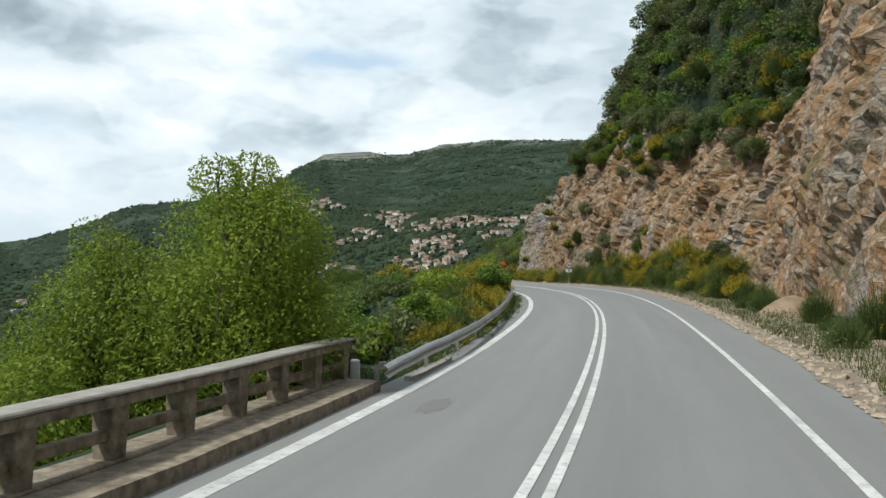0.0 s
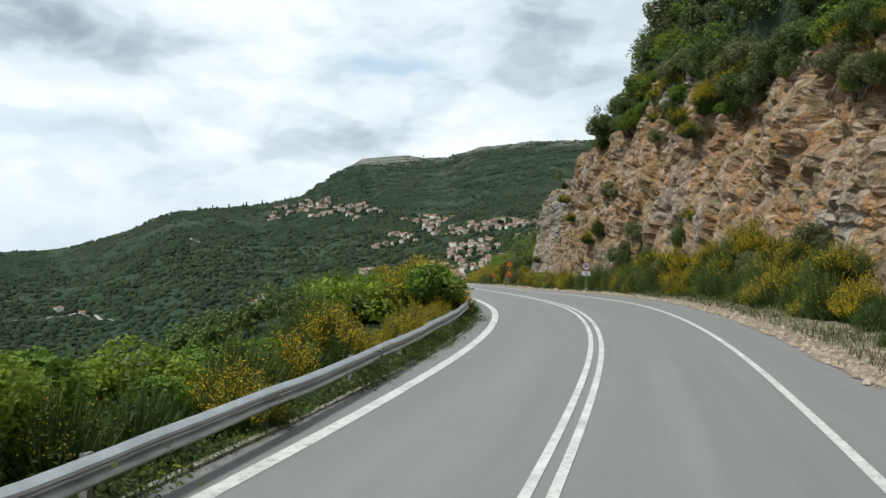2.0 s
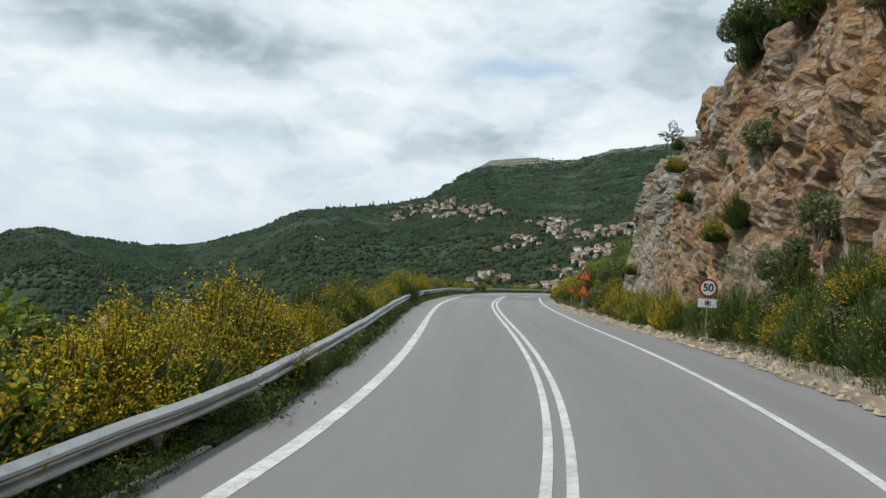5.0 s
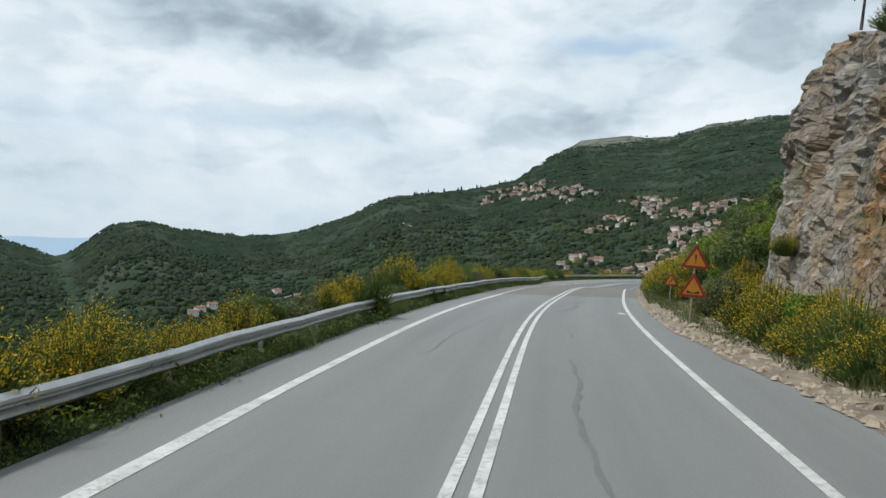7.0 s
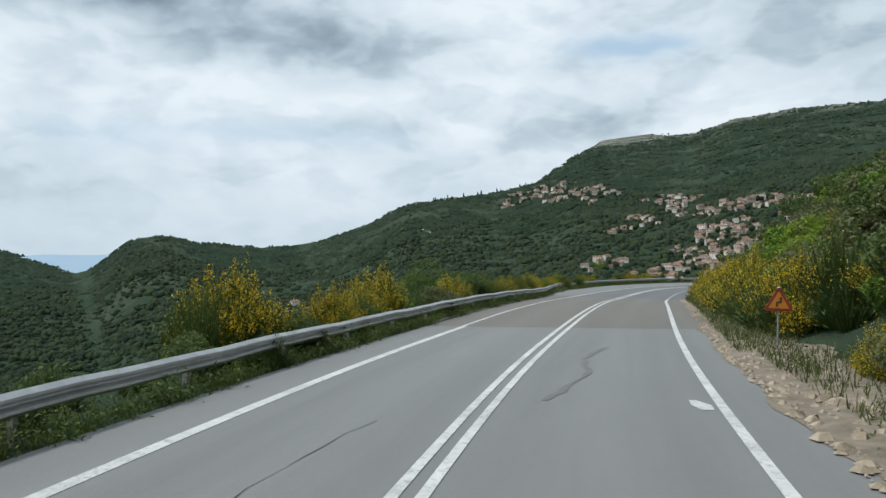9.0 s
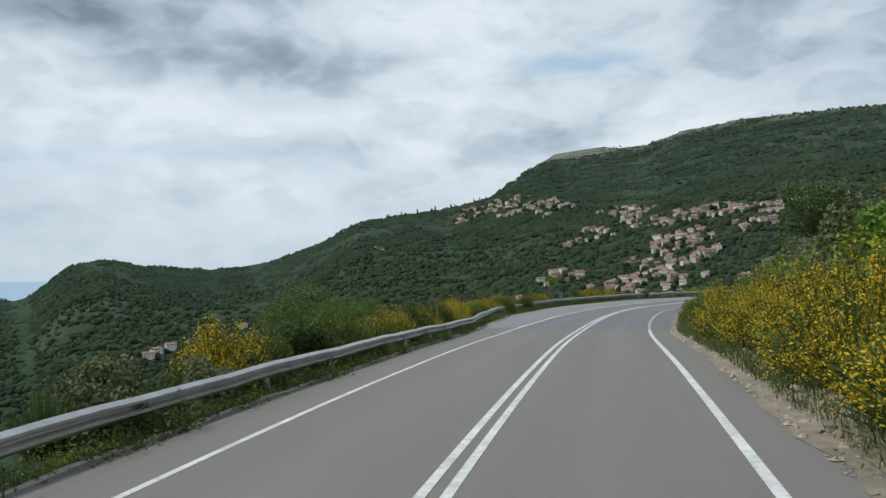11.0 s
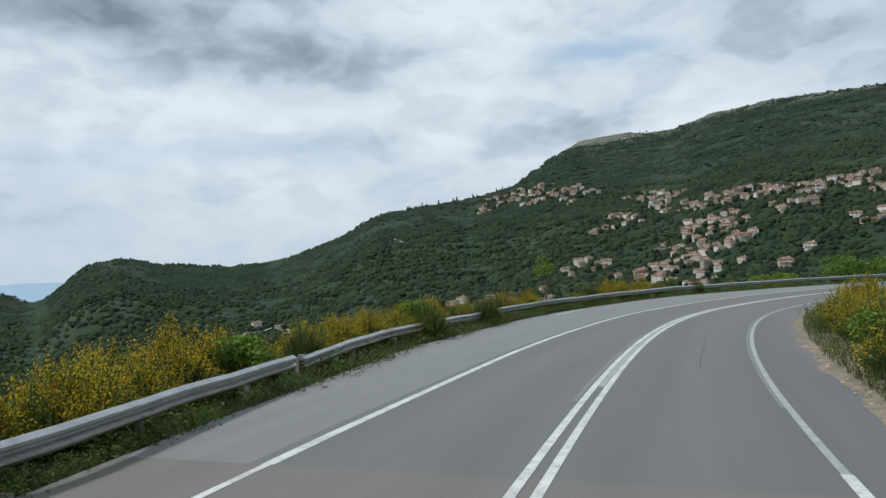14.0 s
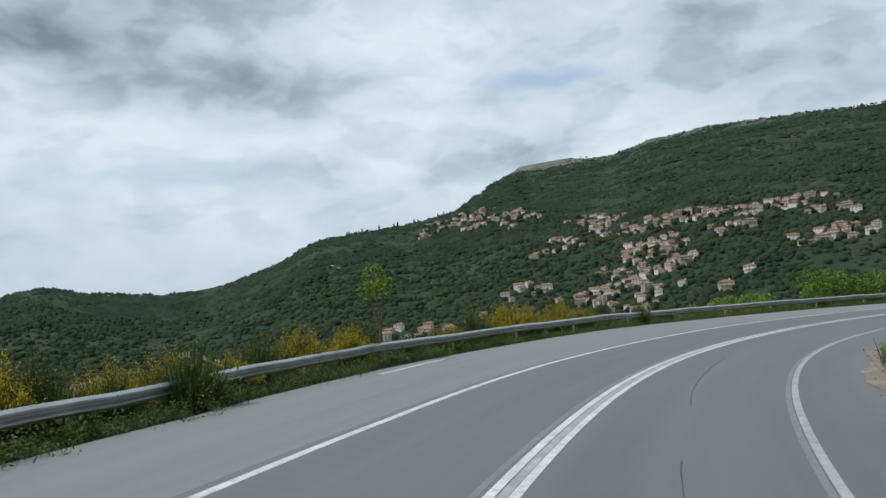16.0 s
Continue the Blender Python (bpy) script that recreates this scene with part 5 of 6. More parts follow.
tree("leafy_tree", -6.9, 13.9, 4.4, tall_crown(1, 2.9, 0.8, 5.2), 46000, 0.046, LIME, "tall fresh green leafy tree beside the parapet", 0.12)
tree("leafy_tree", -8.7, 16.6, 4.0, tall_crown(2, 2.6, 0.8, 5.3), 26000, 0.048, LEAF, "fresh green leafy tree below the parapet", 0.11)
tree("leafy_tree", -9.2, 13.6, 4.0, tall_crown(3, 2.6, 0.8, 5.0), 28000, 0.048, LIME, "yellow-green bushy tree below the parapet", 0.10)
tree("leafy_tree", -13.4, 16.8, 4.4, crown(4, 16, 4.6, 0.6, 4.6, 1.1, 1.0), 22000, 0.052, LIME, "low yellow-green bushy tree below the parapet", 0.09)
tree("leafy_tree", -9.8, 10.6, 3.2, crown(5, 12, 3.8, 0.3, 2.6, 0.9, 1.0), 22000, 0.048, LIME, "low yellow-green bushy tree below the parapet", 0.09)
tree("leafy_tree", -9.6, 21.6, 4.4, crown(6, 12, 3.2, 0.6, 3.9, 0.95, 1.0), 19000, 0.044, LEAF, "green bushy young tree beside the parapet", 0.08)
tree("leafy_tree", -12.5, 23.5, 4.6, crown(16, 12, 3.6, 0.6, 4.0, 1.0, 1.0), 19000, 0.048, LIME, "yellow-green bushy young tree below the road", 0.08)
tree("round_tree", -57.5, 141.0, 6.5, crown(7, 30, 6.8, 0.9, 5.4, 1.8, 0.9), 60000, 0.070, FEATHER, "broad feathery green tree below the road", 0.12)
tree("sapling", -62.2, 179.5, 3.2, [((0.0, 0.0, 2.9), (0.45, 0.45, 0.5)), ((0.3, 0.1, 2.6), (0.4, 0.35, 0.4)), ((-0.35, 0, 2.5), (0.4, 0.35, 0.35))], 420, 0.08, LIME, "thin bright green sapling behind the guard rail", 0.05)
tree("bank_tree", -36.0, 171.0, 8.5, crown(21, 22, 5.0, 3.0, 9.8, 1.5, 0.9), 9000, 0.13, OAK, "broad dark green tree on the bank", 0.14)
p = on_road(229.0, -13.0)
tree("dark_tree", p.x, p.y, 5.2, crown(8, 18, 6.5, 1.0, 4.6, 1.4, 0.85), 9000, 0.12, LEAF, "broad dark green tree beyond the bend", 0.12)
p = on_road(219.0, -11.5)
tree("dark_tree", p.x, p.y, 2.6, crown(9, 10, 3.6, 0.5, 1.9, 0.8, 0.8), 3500, 0.09, LIME, "low yellow-green bush beyond the bend", 0.06)
for i, (s, h) in enumerate(((74.5, 3.4), (80.5, 3.0), (86.5, 2.2), (66.0, 3.0), (97.0, 1.3))):
    d = float(face_point(s, cliff_top(s))) - 0.1
    p = on_road(s, d)
    tree("cliff_sapling", p.x, p.y, h, [((0.1, 0.0, h * 0.95), (0.3, 0.3, 0.4)), ((0.35, 0.1, h * 0.7), (0.35, 0.3, 0.25)), ((-0.4, 0.1, h * 0.6), (0.4, 0.3, 0.22)), ((0.0, -0.2, h * 0.4), (0.35, 0.35, 0.25))], 420, 0.07, OAK, "thin scraggly sapling on the cliff edge", 0.04, p.z + float(cliff_top(s)) - 0.2)

# ---- loose stones, gravel and scree ----


def stone_mesh(seed):
    rng = random.Random(seed)
    bm = bmesh.new()
    bmesh.ops.create_icosphere(bm, subdivisions=1, radius=0.5)
    for v in bm.verts:
        v.co = Vector((v.co.x * 1.25, v.co.y, v.co.z * 0.65)) * rng.uniform(0.72, 1.2)
    me = bpy.data.meshes.new("stone")
    bm.to_mesh(me)
    bm.free()
    me.materials.append(STONE)
    return me


STONES = [stone_mesh(i) for i in range(6)]
for i in range(290):
    s = rnd.choice((rnd.uniform(15, 60), rnd.uniform(70, 104), rnd.uniform(70, 104), rnd.uniform(118, 165)))
    u = rnd.random() ** 1.6
    d = float(right_edge(s)) + 0.15 + u * 2.4
    k = (0.09 + 0.30 * rnd.random() ** 2.2) * (1.3 if 72 < s < 102 else 1.0)
    ob = new("stone", STONES[i % 6])
    ob.matrix_basis = Matrix.Translation(on_road(s, d, 0.04 + 0.1 * math.sin(u * 2.0))) @ pose(0, 0, 0, rnd.uniform(-25, 25), rnd.uniform(-25, 25), rnd.uniform(0, 360)) @ Matrix.Diagonal((k, k, k * rnd.uniform(0.7, 1.1), 1))
    tagged(ob, "pale tan broken stone on the gravel verge", "stone", "stones on the verge")


def scatter_chips():
    """Small gravel, joined: too small to count."""
    rng = np.random.RandomState(4)
    verts, faces = [], []
    ring = np.array([(math.cos(k * 1.2566), math.sin(k * 1.2566), 0.0) for k in range(5)] + [(0.45, 0.25, 0.55), (-0.4, 0.1, 0.6), (0.1, -0.45, 0.5)])
    tris = [(0, 1, 5), (1, 2, 5), (2, 6, 5), (2, 3, 6), (3, 4, 6), (4, 7, 6), (4, 0, 7), (0, 5, 7), (5, 6, 7)]
    for i in range(10000):
        s = rng.uniform(10, 172)
        if s > 112 and rng.rand() < 0.6:
            continue
        d = float(right_edge(s)) - 0.25 + rng.rand() ** 1.7 * 2.6
        p = on_road(s, d, 0.03 + 0.06 * min(1, max(0, d - float(right_edge(s)))))
        k, a = 0.018 + (0.13 if s < 104 else 0.08) * rng.rand() ** 2.6, rng.rand() * 6.28
        c, sn = math.cos(a), math.sin(a)
        n = len(verts)
        for x, y, z in ring * rng.uniform(0.65, 1.25, (8, 1)):
            verts.append((p.x + k * (x * c - y * sn), p.y + k * (x * sn + y * c), p.z + k * z - 0.01))
        faces += [tuple(n + j for j in t) for t in tris]
    ob = new("gravel", mesh_of("gravel", verts, faces, STONE))
    tagged(ob, "scattered pale gravel and stone chips on the verge", "gravel", kind="stuff")


scatter_chips()


def scree(s, d, width, height, label):
    bm = bmesh.new()
    rings, seg = 9, 22
    centre = on_road(s, d)
    rows = []
    for k in range(rings + 1):
        u = k / rings
        row = []
        for j in range(seg):
            a = j * 2 * math.pi / seg
            r = width * u * (1 + 0.18 * math.sin(a * 3 + s))
            q = Vector((centre.x + math.cos(a) * r, centre.y + math.sin(a) * r, centre.z + height * (1 - u) ** 1.2 - 0.15 + 0.35 * noise.noise(Vector((math.cos(a) * u * 3, math.sin(a) * u * 3, s)))))
            row.append(bm.verts.new(q))
        rows.append(row)
    for r0, r1 in zip(rows, rows[1:]):
        for j in range(seg):
            bm.faces.new((r0[j], r1[j], r1[(j + 1) % seg], r0[(j + 1) % seg]))
    bmesh.ops.remove_doubles(bm, verts=bm.verts, dist=0.001)
    ob = part("scree_heap", bm, SCREE)
    ob.data.shade_smooth()
    tagged(ob, label, "scree", kind="structure")


SCREE = plain("sandy_scree", (0.17, 0.12, 0.075), (0.30, 0.225, 0.155), 1.2, 0.95, 0, 0.03)
scree(39.5, 9.0, 2.6, 1.1, "sandy tan scree cone fallen from the rock")
scree(27.0, 10.2, 3.0, 1.0, "sandy tan scree cone fallen from the rock")

# ---- verge grass, joined: nobody could count it ----


def grass(name, n, place, h0, h1, material, label, seed):
    rng = np.random.RandomState(seed)
    quads = np.zeros((n, 4, 3))
    for i in range(n):
        p, k = place(rng)
        h = rng.uniform(h0, h1) * k
        a = rng.rand() * 6.28
        lean = rng.normal(size=2) * h * 0.35
        w = 0.006 + 0.012 * rng.rand()
        c, sn = math.cos(a) * w, math.sin(a) * w
        quads[i] = ((p.x - c, p.y - sn, p.z - 0.03), (p.x + c, p.y + sn, p.z - 0.03), (p.x + lean[0] + c * 0.3, p.y + lean[1] + sn * 0.3, p.z + h), (p.x + lean[0] - c * 0.3, p.y + lean[1] - sn * 0.3, p.z + h))
    tagged(new(name, quads_mesh(name, quads, material)), label, "grass", kind="stuff")


def under_rail(rng):
    s = rng.uniform(17, 232)
    clump = 0.55 + 0.45 * math.sin(s * 1.3) * math.sin(s * 0.37 + 1)
    e = float(left_edge(s))
    d = e - 0.08 + 0.22 * clump - abs(rng.normal()) * 0.6
    if 160 < s < 200:
        d = float(rail_line(s)) + rng.normal() * 0.3 + 0.05
    return on_road(s, d, -0.03), 0.45 + 0.9 * clump * rng.rand()


def by_rock(rng):
    s = rng.uniform(10, 206)
    d = float(right_edge(s)) + 0.45 + abs(rng.normal()) * 1.6
    if s > 110:
        d = float(right_edge(s)) + 0.1 + abs(rng.normal()) * 1.2
    p = on_road(s, d, 0.08)
    return p, 0.5 + 0.8 * rng.rand() * (0.5 + 0.5 * math.sin(s * 0.9))


grass("verge_grass", 22000, under_rail, 0.08, 0.30, GRASS, "tufts of green grass and weeds under the guard rail", 1)
grass("verge_grass", 20000, by_rock, 0.10, 0.45, GRASS, "tufts of green grass along the stony verge", 2)
grass("dry_grass", 4000, by_rock, 0.12, 0.45, DRY, "dry pale grass along the stony verge", 3)

def weeds(name, n, place, size, material, label, seed):
    """Low leafy weeds, joined: nobody could count them."""
    rng = np.random.RandomState(seed)
    out = []
    for i in range(n):
        p, k = place(rng)
        h = size * (0.5 + rng.rand()) * k
        m = 44
        c = rng.normal(size=(m, 3)) * np.array([h * 0.5, h * 0.5, h * 0.3]) + np.array([p.x, p.y, p.z + h * 0.45])
        out.append(leaf_quads(rng, c, np.tile([0, 0, 0.8], (m, 1)), h * 0.075 + 0.012, 0.5))
    tagged(new(name, quads_mesh(name, np.concatenate(out), material)), label, "weeds", kind="stuff")


weeds("weeds", 1900, under_rail, 0.32, GRASS, "low green weeds under the guard rail", 41)
weeds("weeds", 2000, under_rail, 0.36, OAK, "low dark green weeds under the guard rail", 42)
weeds("weeds", 600, under_rail, 0.26, LIME, "low yellow-green weeds under the guard rail", 45)
weeds("weeds", 700, by_rock, 0.30, GRASS, "low green weeds on the stony verge", 43)
weeds("weeds", 500, by_rock, 0.34, OLIVE, "grey-green weeds on the stony verge", 44)

ISLANDS = [(166.0, 0.6, 1.8), (175.0, 0.7, 1.6), (180.5, 0.8, 2.0), (185.8, 0.8, 2.2), (190.5, 0.5, 1.4), (196.0, 0.4, 1.6)]


def lay_by(rng):
    s, out, long = ISLANDS[rng.randint(len(ISLANDS))]
    q = s + rng.normal() * long * 0.5
    return on_road(q, float(rail_line(q)) + abs(rng.normal()) * out * 0.6, 0.0), 0.5 + 0.6 * rng.rand()


weeds("weeds", 260, lay_by, 0.30, GRASS, "clumps of green weeds creeping onto the lay-by", 46)
weeds("weeds", 120, lay_by, 0.30, OAK, "dark green weeds creeping onto the lay-by", 47)

# ---- village on the far slope ----
WALLS = [plain("cream_wall", (0.44, 0.39, 0.335), (0.58, 0.53, 0.46), 0.5, 0.9), plain("white_wall", (0.56, 0.53, 0.49), (0.74, 0.71, 0.67), 0.5, 0.9),
         plain("stone_wall", (0.27, 0.23, 0.19), (0.40, 0.355, 0.30), 0.8, 0.95), plain("rose_wall", (0.42, 0.33, 0.27), (0.54, 0.44, 0.37), 0.5, 0.9)]
TILE = plain("terracotta_tiles", (0.165, 0.092, 0.062), (0.30, 0.162, 0.106), 1.5, 0.9)
PANE = plain("dark_window", (0.03, 0.035, 0.04), (0.06, 0.065, 0.07), 2.0, 0.25)
HOUSE_KINDS = [(9.0, 8.0, 6.2, 0, 1), (11.0, 8.0, 6.5, 1, 1), (8.0, 7.5, 8.8, 0, 0), (12.5, 9.0, 9.0, 0, 2), (7.0, 6.5, 4.0, 1, 2), (10.0, 8.5, 6.4, 0, 3)]
HOUSE_LABEL = ["cream two-storey village house with terracotta hip roof", "white two-storey village house with terracotta gable roof", "tall cream village house with terracotta roof",
               "tall stone village house with terracotta roof", "small stone village house with terracotta roof", "rose-plastered village house with terracotta roof"]


def house(w, d, h, gable, wall):
    t = new("village_house")
    bm = bmesh.new()
    box(bm, -w / 2, w / 2, -d / 2, d / 2, -5.0, h)
    part("wall", bm, WALLS[wall], t)
    bm = bmesh.new()
    e, r = 0.6, 2.0
    x, y = w / 2 + e, d / 2 + e
    k = 0.0 if gable else y * 0.85
    v = [bm.verts.new(c) for c in ((-x, -y, h), (x, -y, h), (x, y, h), (-x, y, h), (-x + k, 0, h + r), (x - k, 0, h + r))]
    lo = [bm.verts.new(c) for c in ((-x, -y, h - 0.25), (x, -y, h - 0.25), (x, y, h - 0.25), (-x, y, h - 0.25))]
    for f in ((v[0], v[1], v[5], v[4]), (v[2], v[3], v[4], v[5]), (v[1], v[2], v[5]), (v[3], v[0], v[4]), tuple(lo[::-1])):
        bm.faces.new(f)
    for a in range(4):
        b = (a + 1) % 4
        bm.faces.new((lo[a], lo[b], v[b], v[a]))
    roof = part("roof", bm, TILE, t)
    bm = bmesh.new()
    box(bm, w * 0.2, w * 0.2 + 0.8, 0.5, 1.3, h + 0.6, h + 2.9)
    part("chimney", bm, WALLS[1], roof)
    if not gable and h > 6:
        bm = bmesh.new()
        box(bm, -w * 0.36, w * 0.36, -d / 2 - 1.1, -d / 2 - 0.01, h - 3.3, h - 3.1)
        for k in range(2):
            box(bm, -w * 0.36, w * 0.36, -d / 2 - 1.1, -d / 2 - 1.04, h - 2.75 + 0.4 * k, h - 2.65 + 0.4 * k)
        for x in (-0.36, -0.01, 0.34):
            box(bm, w * x, w * x + 0.12, -d / 2 - 1.1, -d / 2 - 1.0, h - 3.1, h - 0.3)
        part("balcony", bm, WALLS[1], t)
    n = 3 if w > 8.5 else 2
    bm = bmesh.new()
    box(bm, -0.42, 0.42, -0.08, 0.05, -0.6, 0.6)
    me = bpy.data.meshes.new("window")
    bm.to_mesh(me)
    bm.free()
    me.materials.append(PANE)
    for floor in range(int(h // 2.9)):
        z = 1.7 + 2.9 * floor
        for i in range(n):
            ob = part("window", me, parent=t)
            ob.location = (-w / 2 + w * (i + 0.5) / n, -d / 2 - 0.02, z)
        ob = part("window", me, parent=t)
        ob.matrix_basis = pose(-w / 2 - 0.02, 0, z, 0, 0, -90)
    return t


HOUSES = [house(*k) for k in HOUSE_KINDS]
taken, first_use = [], set()


def put_house(x, y, kind=None, scale=1.0, turn=None):
    k = rnd.choice((0, 0, 1, 1, 2, 3, 4, 4, 5, 5)) if kind is None else kind
    face = math.degrees(math.atan2(y - VIEW[1], x - VIEW[0])) - 90
    m = pose(x, y, land_at(x, y) + 0.6, 0, 0, face + (rnd.uniform(-38, 38) if turn is None else turn)) @ Matrix.Diagonal((scale * 1.12, scale * 1.05, scale * 0.80, 1))
    ob = HOUSES[k] if k not in first_use else copy_thing(HOUSES[k], Matrix.Identity(4))
    first_use.add(k)
    ob.matrix_basis = m
    tagged(ob, HOUSE_LABEL[k], "house", "village houses")
    taken.append((x, y))


def quarter(x0, y0, x1, y1, width, count, scale=1.0):
    """Houses strewn along a line across the slope, never on top of each other."""
    L = math.hypot(x1 - x0, y1 - y0)
    nx, ny = -(y1 - y0) / L, (x1 - x0) / L
    done = tries = 0
    while done < count and tries < count * 30:
        tries += 1
        u, v = rnd.random(), rnd.uniform(-0.5, 0.5) * width
        x, y = x0 + (x1 - x0) * u + nx * v, y0 + (y1 - y0) * u + ny * v
        if all((x - a) ** 2 + (y - b) ** 2 > 36 for a, b in taken):
            put_house(x, y, scale=scale * rnd.uniform(0.48, 0.78))
            done += 1


put_house(-161, 700, 5, 0.85, 8)
put_house(-150, 726, 0, 0.8, -10)
quarter(-292, 936, -205, 905, 46, 35, 0.95)
quarter(-262, 860, -230, 800, 52, 30, 0.9)
quarter(-240, 790, -196, 752, 39, 16, 0.9)
quarter(-275, 800, -215, 742, 46, 16, 0.85)
quarter(-270, 722, -196, 690, 52, 30, 0.85)
quarter(-330, 716, -300, 744, 29, 9, 0.85)
quarter(-205, 890, -118, 962, 34, 32, 0.95)
quarter(-195, 835, -175, 850, 29, 7, 0.95)
quarter(-132, 782, -80, 824, 34, 16, 0.95)
quarter(-128, 880, -100, 900, 27, 7, 0.95)
quarter(-400, 1034, -340, 1012, 50, 22, 0.95)
quarter(-345, 985, -306, 912, 39, 16, 0.9)
quarter(-376, 905, -328, 880, 34, 14, 0.85)
quarter(-372, 856, -350, 850, 27, 7, 0.8)
quarter(-700, 1150, -600, 1190, 57, 24, 1.0)
quarter(-720, 1270, -600, 1195, 69, 27, 1.0)
quarter(-610, 1160, -444, 1012, 50, 40, 1.0)
quarter(-384, 548, -350, 520, 40, 9, 0.9)
quarter(-394, 640, -315, 667, 40, 16, 0.95)
for x, y in ((-528, 474), (-540, 490), (-552, 512), (-604, 634), (-570, 630)):
    put_house(x, y, 1, 0.65)

homes = list(taken)

# ---- pale lanes on the valley slope ----
LANE = plain("pale_dirt_lane", (0.26, 0.25, 0.21), (0.38, 0.36, 0.31), 0.4, 0.95)


def lane(points, width):
    verts, faces, row = [], [], []
    for (x0, y0), (x1, y1) in zip(points, points[1:]):
        row += [(x0 + (x1 - x0) * i / 12, y0 + (y1 - y0) * i / 12) for i in range(12)]
    row.append(points[-1])
    for i, (x, y) in enumerate(row):
        a, b = row[max(0, i - 1)], row[min(len(row) - 1, i + 1)]
        q = math.atan2(b[1] - a[1], b[0] - a[0]) + math.pi / 2
        for sgn in (-1, 1):
            u, v = x + sgn * math.cos(q) * width / 2, y + sgn * math.sin(q) * width / 2
            verts.append((u, v, land_at(x, y) + 0.5))
        taken.append((x, y))
    faces = [(2 * i, 2 * i + 1, 2 * i + 3, 2 * i + 2) for i in range(len(row) - 1)]
    tagged(new("valley_lane", mesh_of("valley_lane", verts, faces, LANE)), "pale dirt lane on the far slope", "road", kind="structure")


lane([(-600, 560), (-587, 588), (-579, 634), (-540, 612), (-490, 582)], 3.2)
lane([(-396, 424), (-412, 432), (-410, 420), (-383, 425)], 2.6)
lane([(-700, 905), (-660, 900), (-610, 870)], 3.2)

# ---- woods on the far slopes: nobody could count the trees ----


def woods(name, n, r0, r1, power, base, tri, grow, seed, material):
    rng = np.random.RandomState(seed)
    az = np.radians(rng.uniform(-10, 75, n))
    r = r0 + (r1 - r0) * rng.rand(n) ** power
    x, y = VIEW[0] - np.sin(az) * r, VIEW[1] + np.cos(az) * r
    z = land(x, y)
    crest = np.interp(np.degrees(az), CREST_AZ, CREST_R)
    keep = (r < crest + 20) & (z < 320 + rng.rand(n) * 50)
    peak = np.hypot(x + 868, y - 1890)
    keep &= peak > 110 + rng.rand(n) * 130
    open_ground = fractal(x, y, 260, 21) + 0.5 * fractal(x, y, 70, 22)
    keep &= open_ground + rng.normal(size=n) * 0.35 < 0.50
    t = np.array(taken)
    for i in range(0, n, 5000):
        q = slice(i, i + 5000)
        keep[q] &= (((x[q, None] - t[:, 0]) ** 2 + (y[q, None] - t[:, 1]) ** 2).min(1) > 30)
    x, y, z, r = x[keep], y[keep], z[keep], r[keep]
    n = len(x)
    size = (1.0 + 1.6 * rng.rand(n) ** 1.5) * grow
    v = base[None] * (0.75 + 0.5 * rng.rand(n, len(base), 1)) * size[:, None, None] * np.stack([np.ones(n), np.ones(n), rng.uniform(0.55, 0.95, n)], 1)[:, None, :]
    v += np.stack([x, y, z], 1)[:, None, :]
    f = (tri[None] + (np.arange(n) * len(base))[:, None, None]).reshape(-1, 3)
    me = bpy.data.meshes.new(name)
    me.vertices.add(n * len(base))
    me.vertices.foreach_set("co", v.astype(np.float32).ravel())
    me.loops.add(len(f) * 3)
    me.loops.foreach_set("vertex_index", f.astype(np.int32).ravel())
    me.polygons.add(len(f))
    me.polygons.foreach_set("loop_start", np.arange(0, len(f) * 3, 3, dtype=np.int32))
    me.update(calc_edges=True)
    me.materials.append(material)
    me.shade_smooth()
    tagged(new(name, me), "dark green scrub woods on the far mountain slopes", "woods", kind="stuff")


def ball(sub):
    bm = bmesh.new()
    bmesh.ops.create_icosphere(bm, subdivisions=sub, radius=1.0)
    out = np.array([v.co[:] for v in bm.verts]), np.array([[v.index for v in f.verts] for f in bm.faces])
    bm.free()
    return out


DOME = (np.array([(1, 0, -0.25), (0.31, 0.95, -0.25), (-0.81, 0.59, -0.25), (-0.81, -0.59, -0.25), (0.31, -0.95, -0.25), (0, 0, 0.9)], float),
        np.array([(0, 1, 5), (1, 2, 5), (2, 3, 5), (3, 4, 5), (4, 0, 5)]))
BALL = ball(1)
TUFT = (BALL[0] + [0, 0, 0.25], BALL[1][(BALL[0][BALL[1]][:, :, 2].mean(1) > -0.5)])
woods("valley_woods", 46000, 130, 1050, 0.75, *TUFT, 1.45, 12, VALLEY)
woods("far_woods", 95000, 900, 2100, 1.1, *DOME, 2.0, 13, FOREST)


def village_trees():
    """Garden trees between the houses, joined: nobody could count them."""
    rng = np.random.RandomState(77)
    base, tri = ball(1)
    verts, faces = [], []
    for hx, hy in homes:
        for k in range(3):
            a, q = rng.rand() * 6.28, rng.uniform(4.5, 9.0)
            x, y = hx + math.cos(a) * q, hy + math.sin(a) * q
            if min((x - u) ** 2 + (y - w) ** 2 for u, w in homes) < 14:
                continue
            r = rng.uniform(1.4, 3.2)
            n = sum(len(b) for b in verts)
            verts.append(base * (0.75 + 0.5 * rng.rand(len(base), 1)) * [r, r, r * rng.uniform(0.8, 1.3)] + [x, y, land_at(x, y) + r * 0.7])
            faces.append(tri + n)
    me = mesh_of("village_trees", np.concatenate(verts).tolist(), np.concatenate(faces).tolist(), VALLEY, True)
    tagged(new("village_trees", me), "green garden trees among the village houses", "trees", kind="stuff")


village_trees()


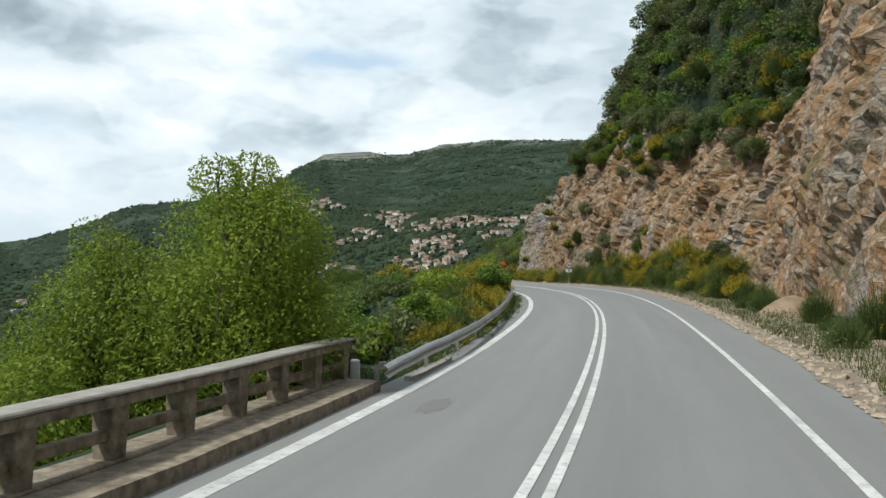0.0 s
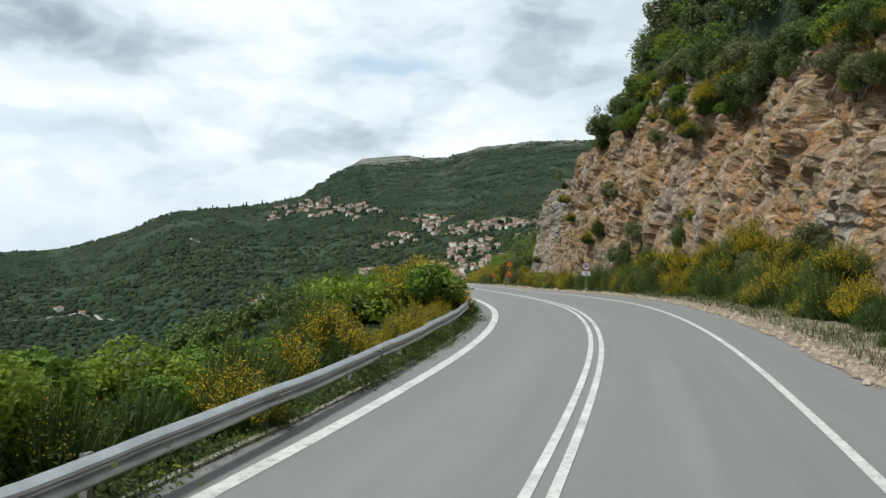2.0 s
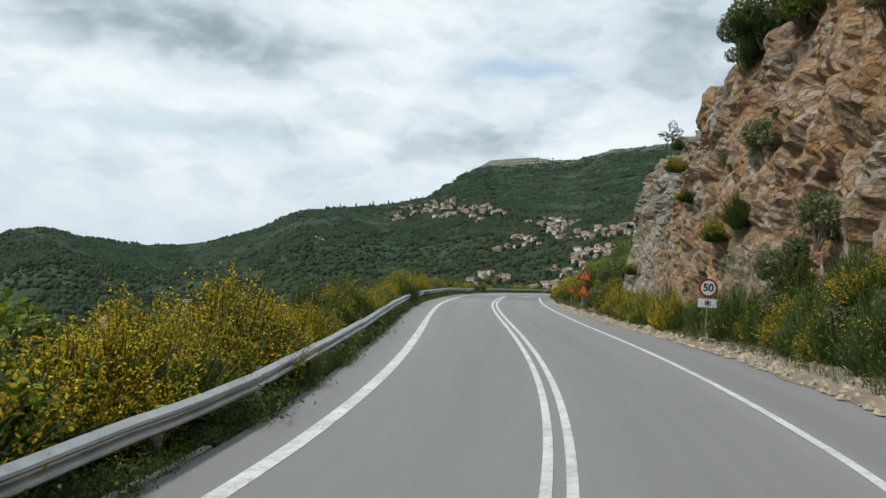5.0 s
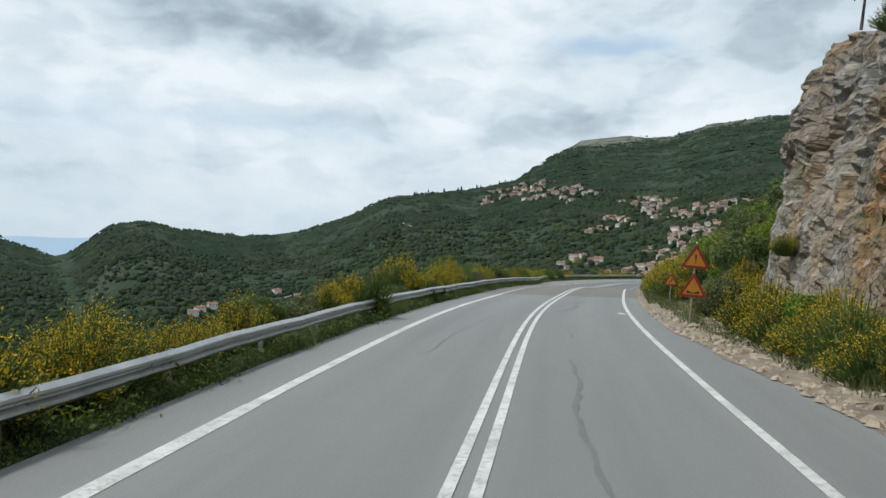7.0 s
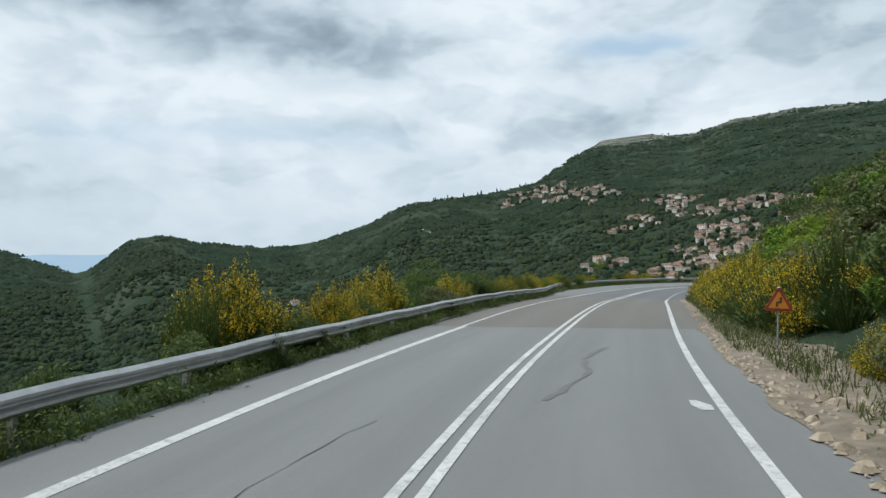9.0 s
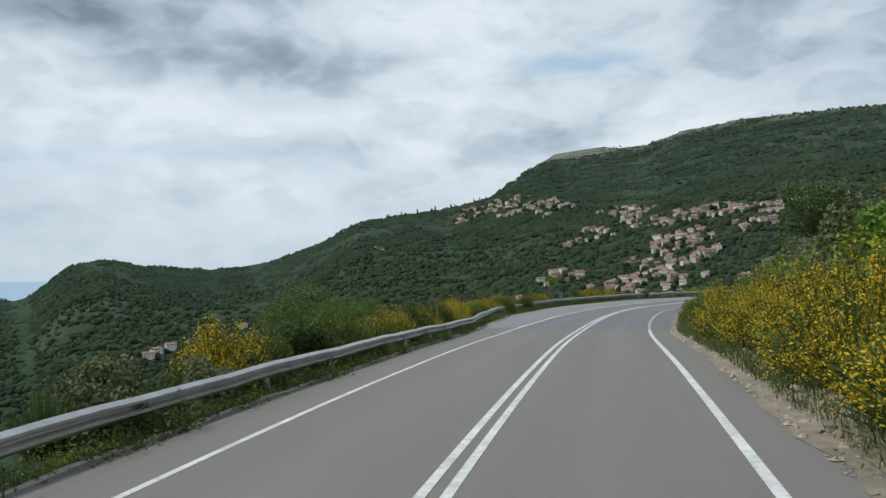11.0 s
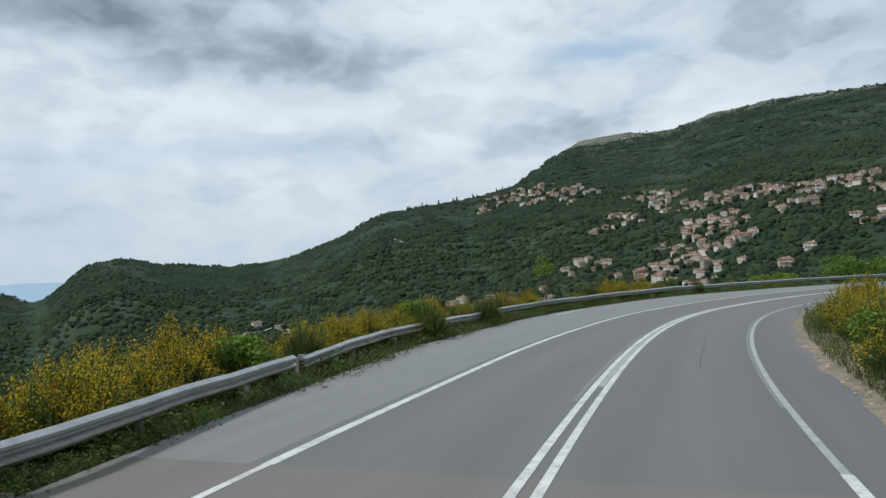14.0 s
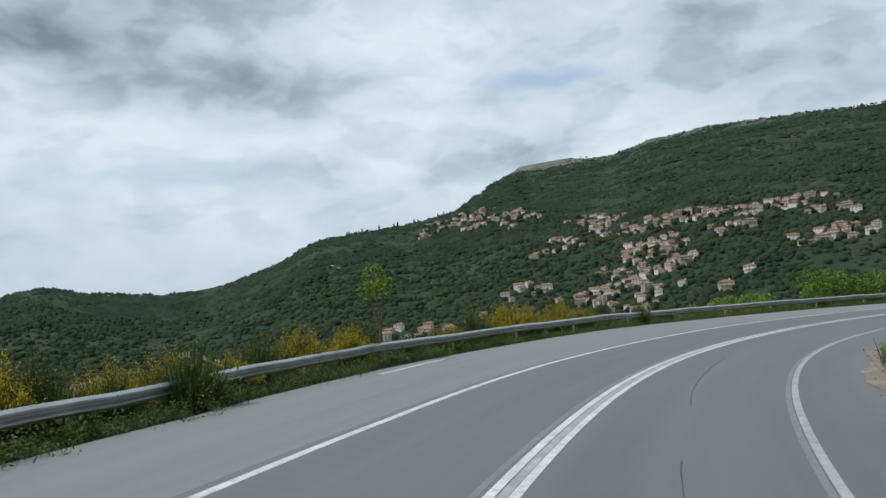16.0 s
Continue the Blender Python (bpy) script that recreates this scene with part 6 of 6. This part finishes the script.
def cypress(x, y, h):
    bm = bmesh.new()
    made = bmesh.ops.create_icosphere(bm, subdivisions=2, radius=1.0)["verts"]
    for v in made:
        k = 1 + 0.2 * noise.noise(v.co * 2.3 + Vector((x, y, 0)))
        v.co = Vector((v.co.x * h * 0.16 * k * (1 - 0.35 * v.co.z), v.co.y * h * 0.16 * k * (1 - 0.35 * v.co.z), h * 0.52 + v.co.z * h * 0.5))
    t = new("cypress")
    tagged(t, "slender dark cypress on the far ridge", "tree", "cypresses on the ridge")
    part("crown", bm, FOREST, t)
    bm = bmesh.new()
    rod(bm, (0, 0, -1), (0, 0, h * 0.2), 0.3, 0.25, 6)
    part("trunk", bm, BARK, t)
    t.location = (x, y, land_at(x, y))


for i in range(16):
    az = radians((34.0 + 3.6 * rnd.random()) if i < 11 else rnd.uniform(29, 34))
    r = float(np.interp(math.degrees(az), CREST_AZ, CREST_R)) - rnd.uniform(5, 25)
    cypress(VIEW[0] - math.sin(az) * r, VIEW[1] + math.cos(az) * r, rnd.uniform(5.5, 10))

# ---- pale far ridge across the plain ----
# distance haze is put into the bluish base colour and a faint glow
HAZE = bpy.data.materials.new("hazy_distance")
HAZE.use_nodes = True
HAZE.node_tree.nodes["Principled BSDF"].inputs["Base Color"].default_value = (0.16, 0.22, 0.28, 1)
HAZE.node_tree.nodes["Principled BSDF"].inputs["Emission Color"].default_value = (0.20, 0.28, 0.36, 1)
HAZE.node_tree.nodes["Principled BSDF"].inputs["Emission Strength"].default_value = 0.75


def far_ridge():
    verts, faces = [], []
    az = np.linspace(35, 120, 120)
    for a in az:
        t = radians(a)
        el = 1.35 + 0.12 * math.sin(a * 0.35) + 0.06 * math.sin(a * 1.1 + 1) - 0.05 * max(0.0, 58 - a)
        for r, z in ((3900, -200), (4350, 5.5 + 4350 * math.tan(radians(el))), (4700, -200)):
            verts.append((VIEW[0] - math.sin(t) * r, VIEW[1] + math.cos(t) * r, z))
    for i in range(len(az) - 1):
        for k in range(2):
            faces.append((3 * i + k, 3 * i + 3 + k, 3 * i + 4 + k, 3 * i + 1 + k))
    tagged(new("backdrop", mesh_of("backdrop", verts, faces, HAZE, True)), "pale blue hazy ridge on the horizon", "backdrop", kind="structure")


far_ridge()
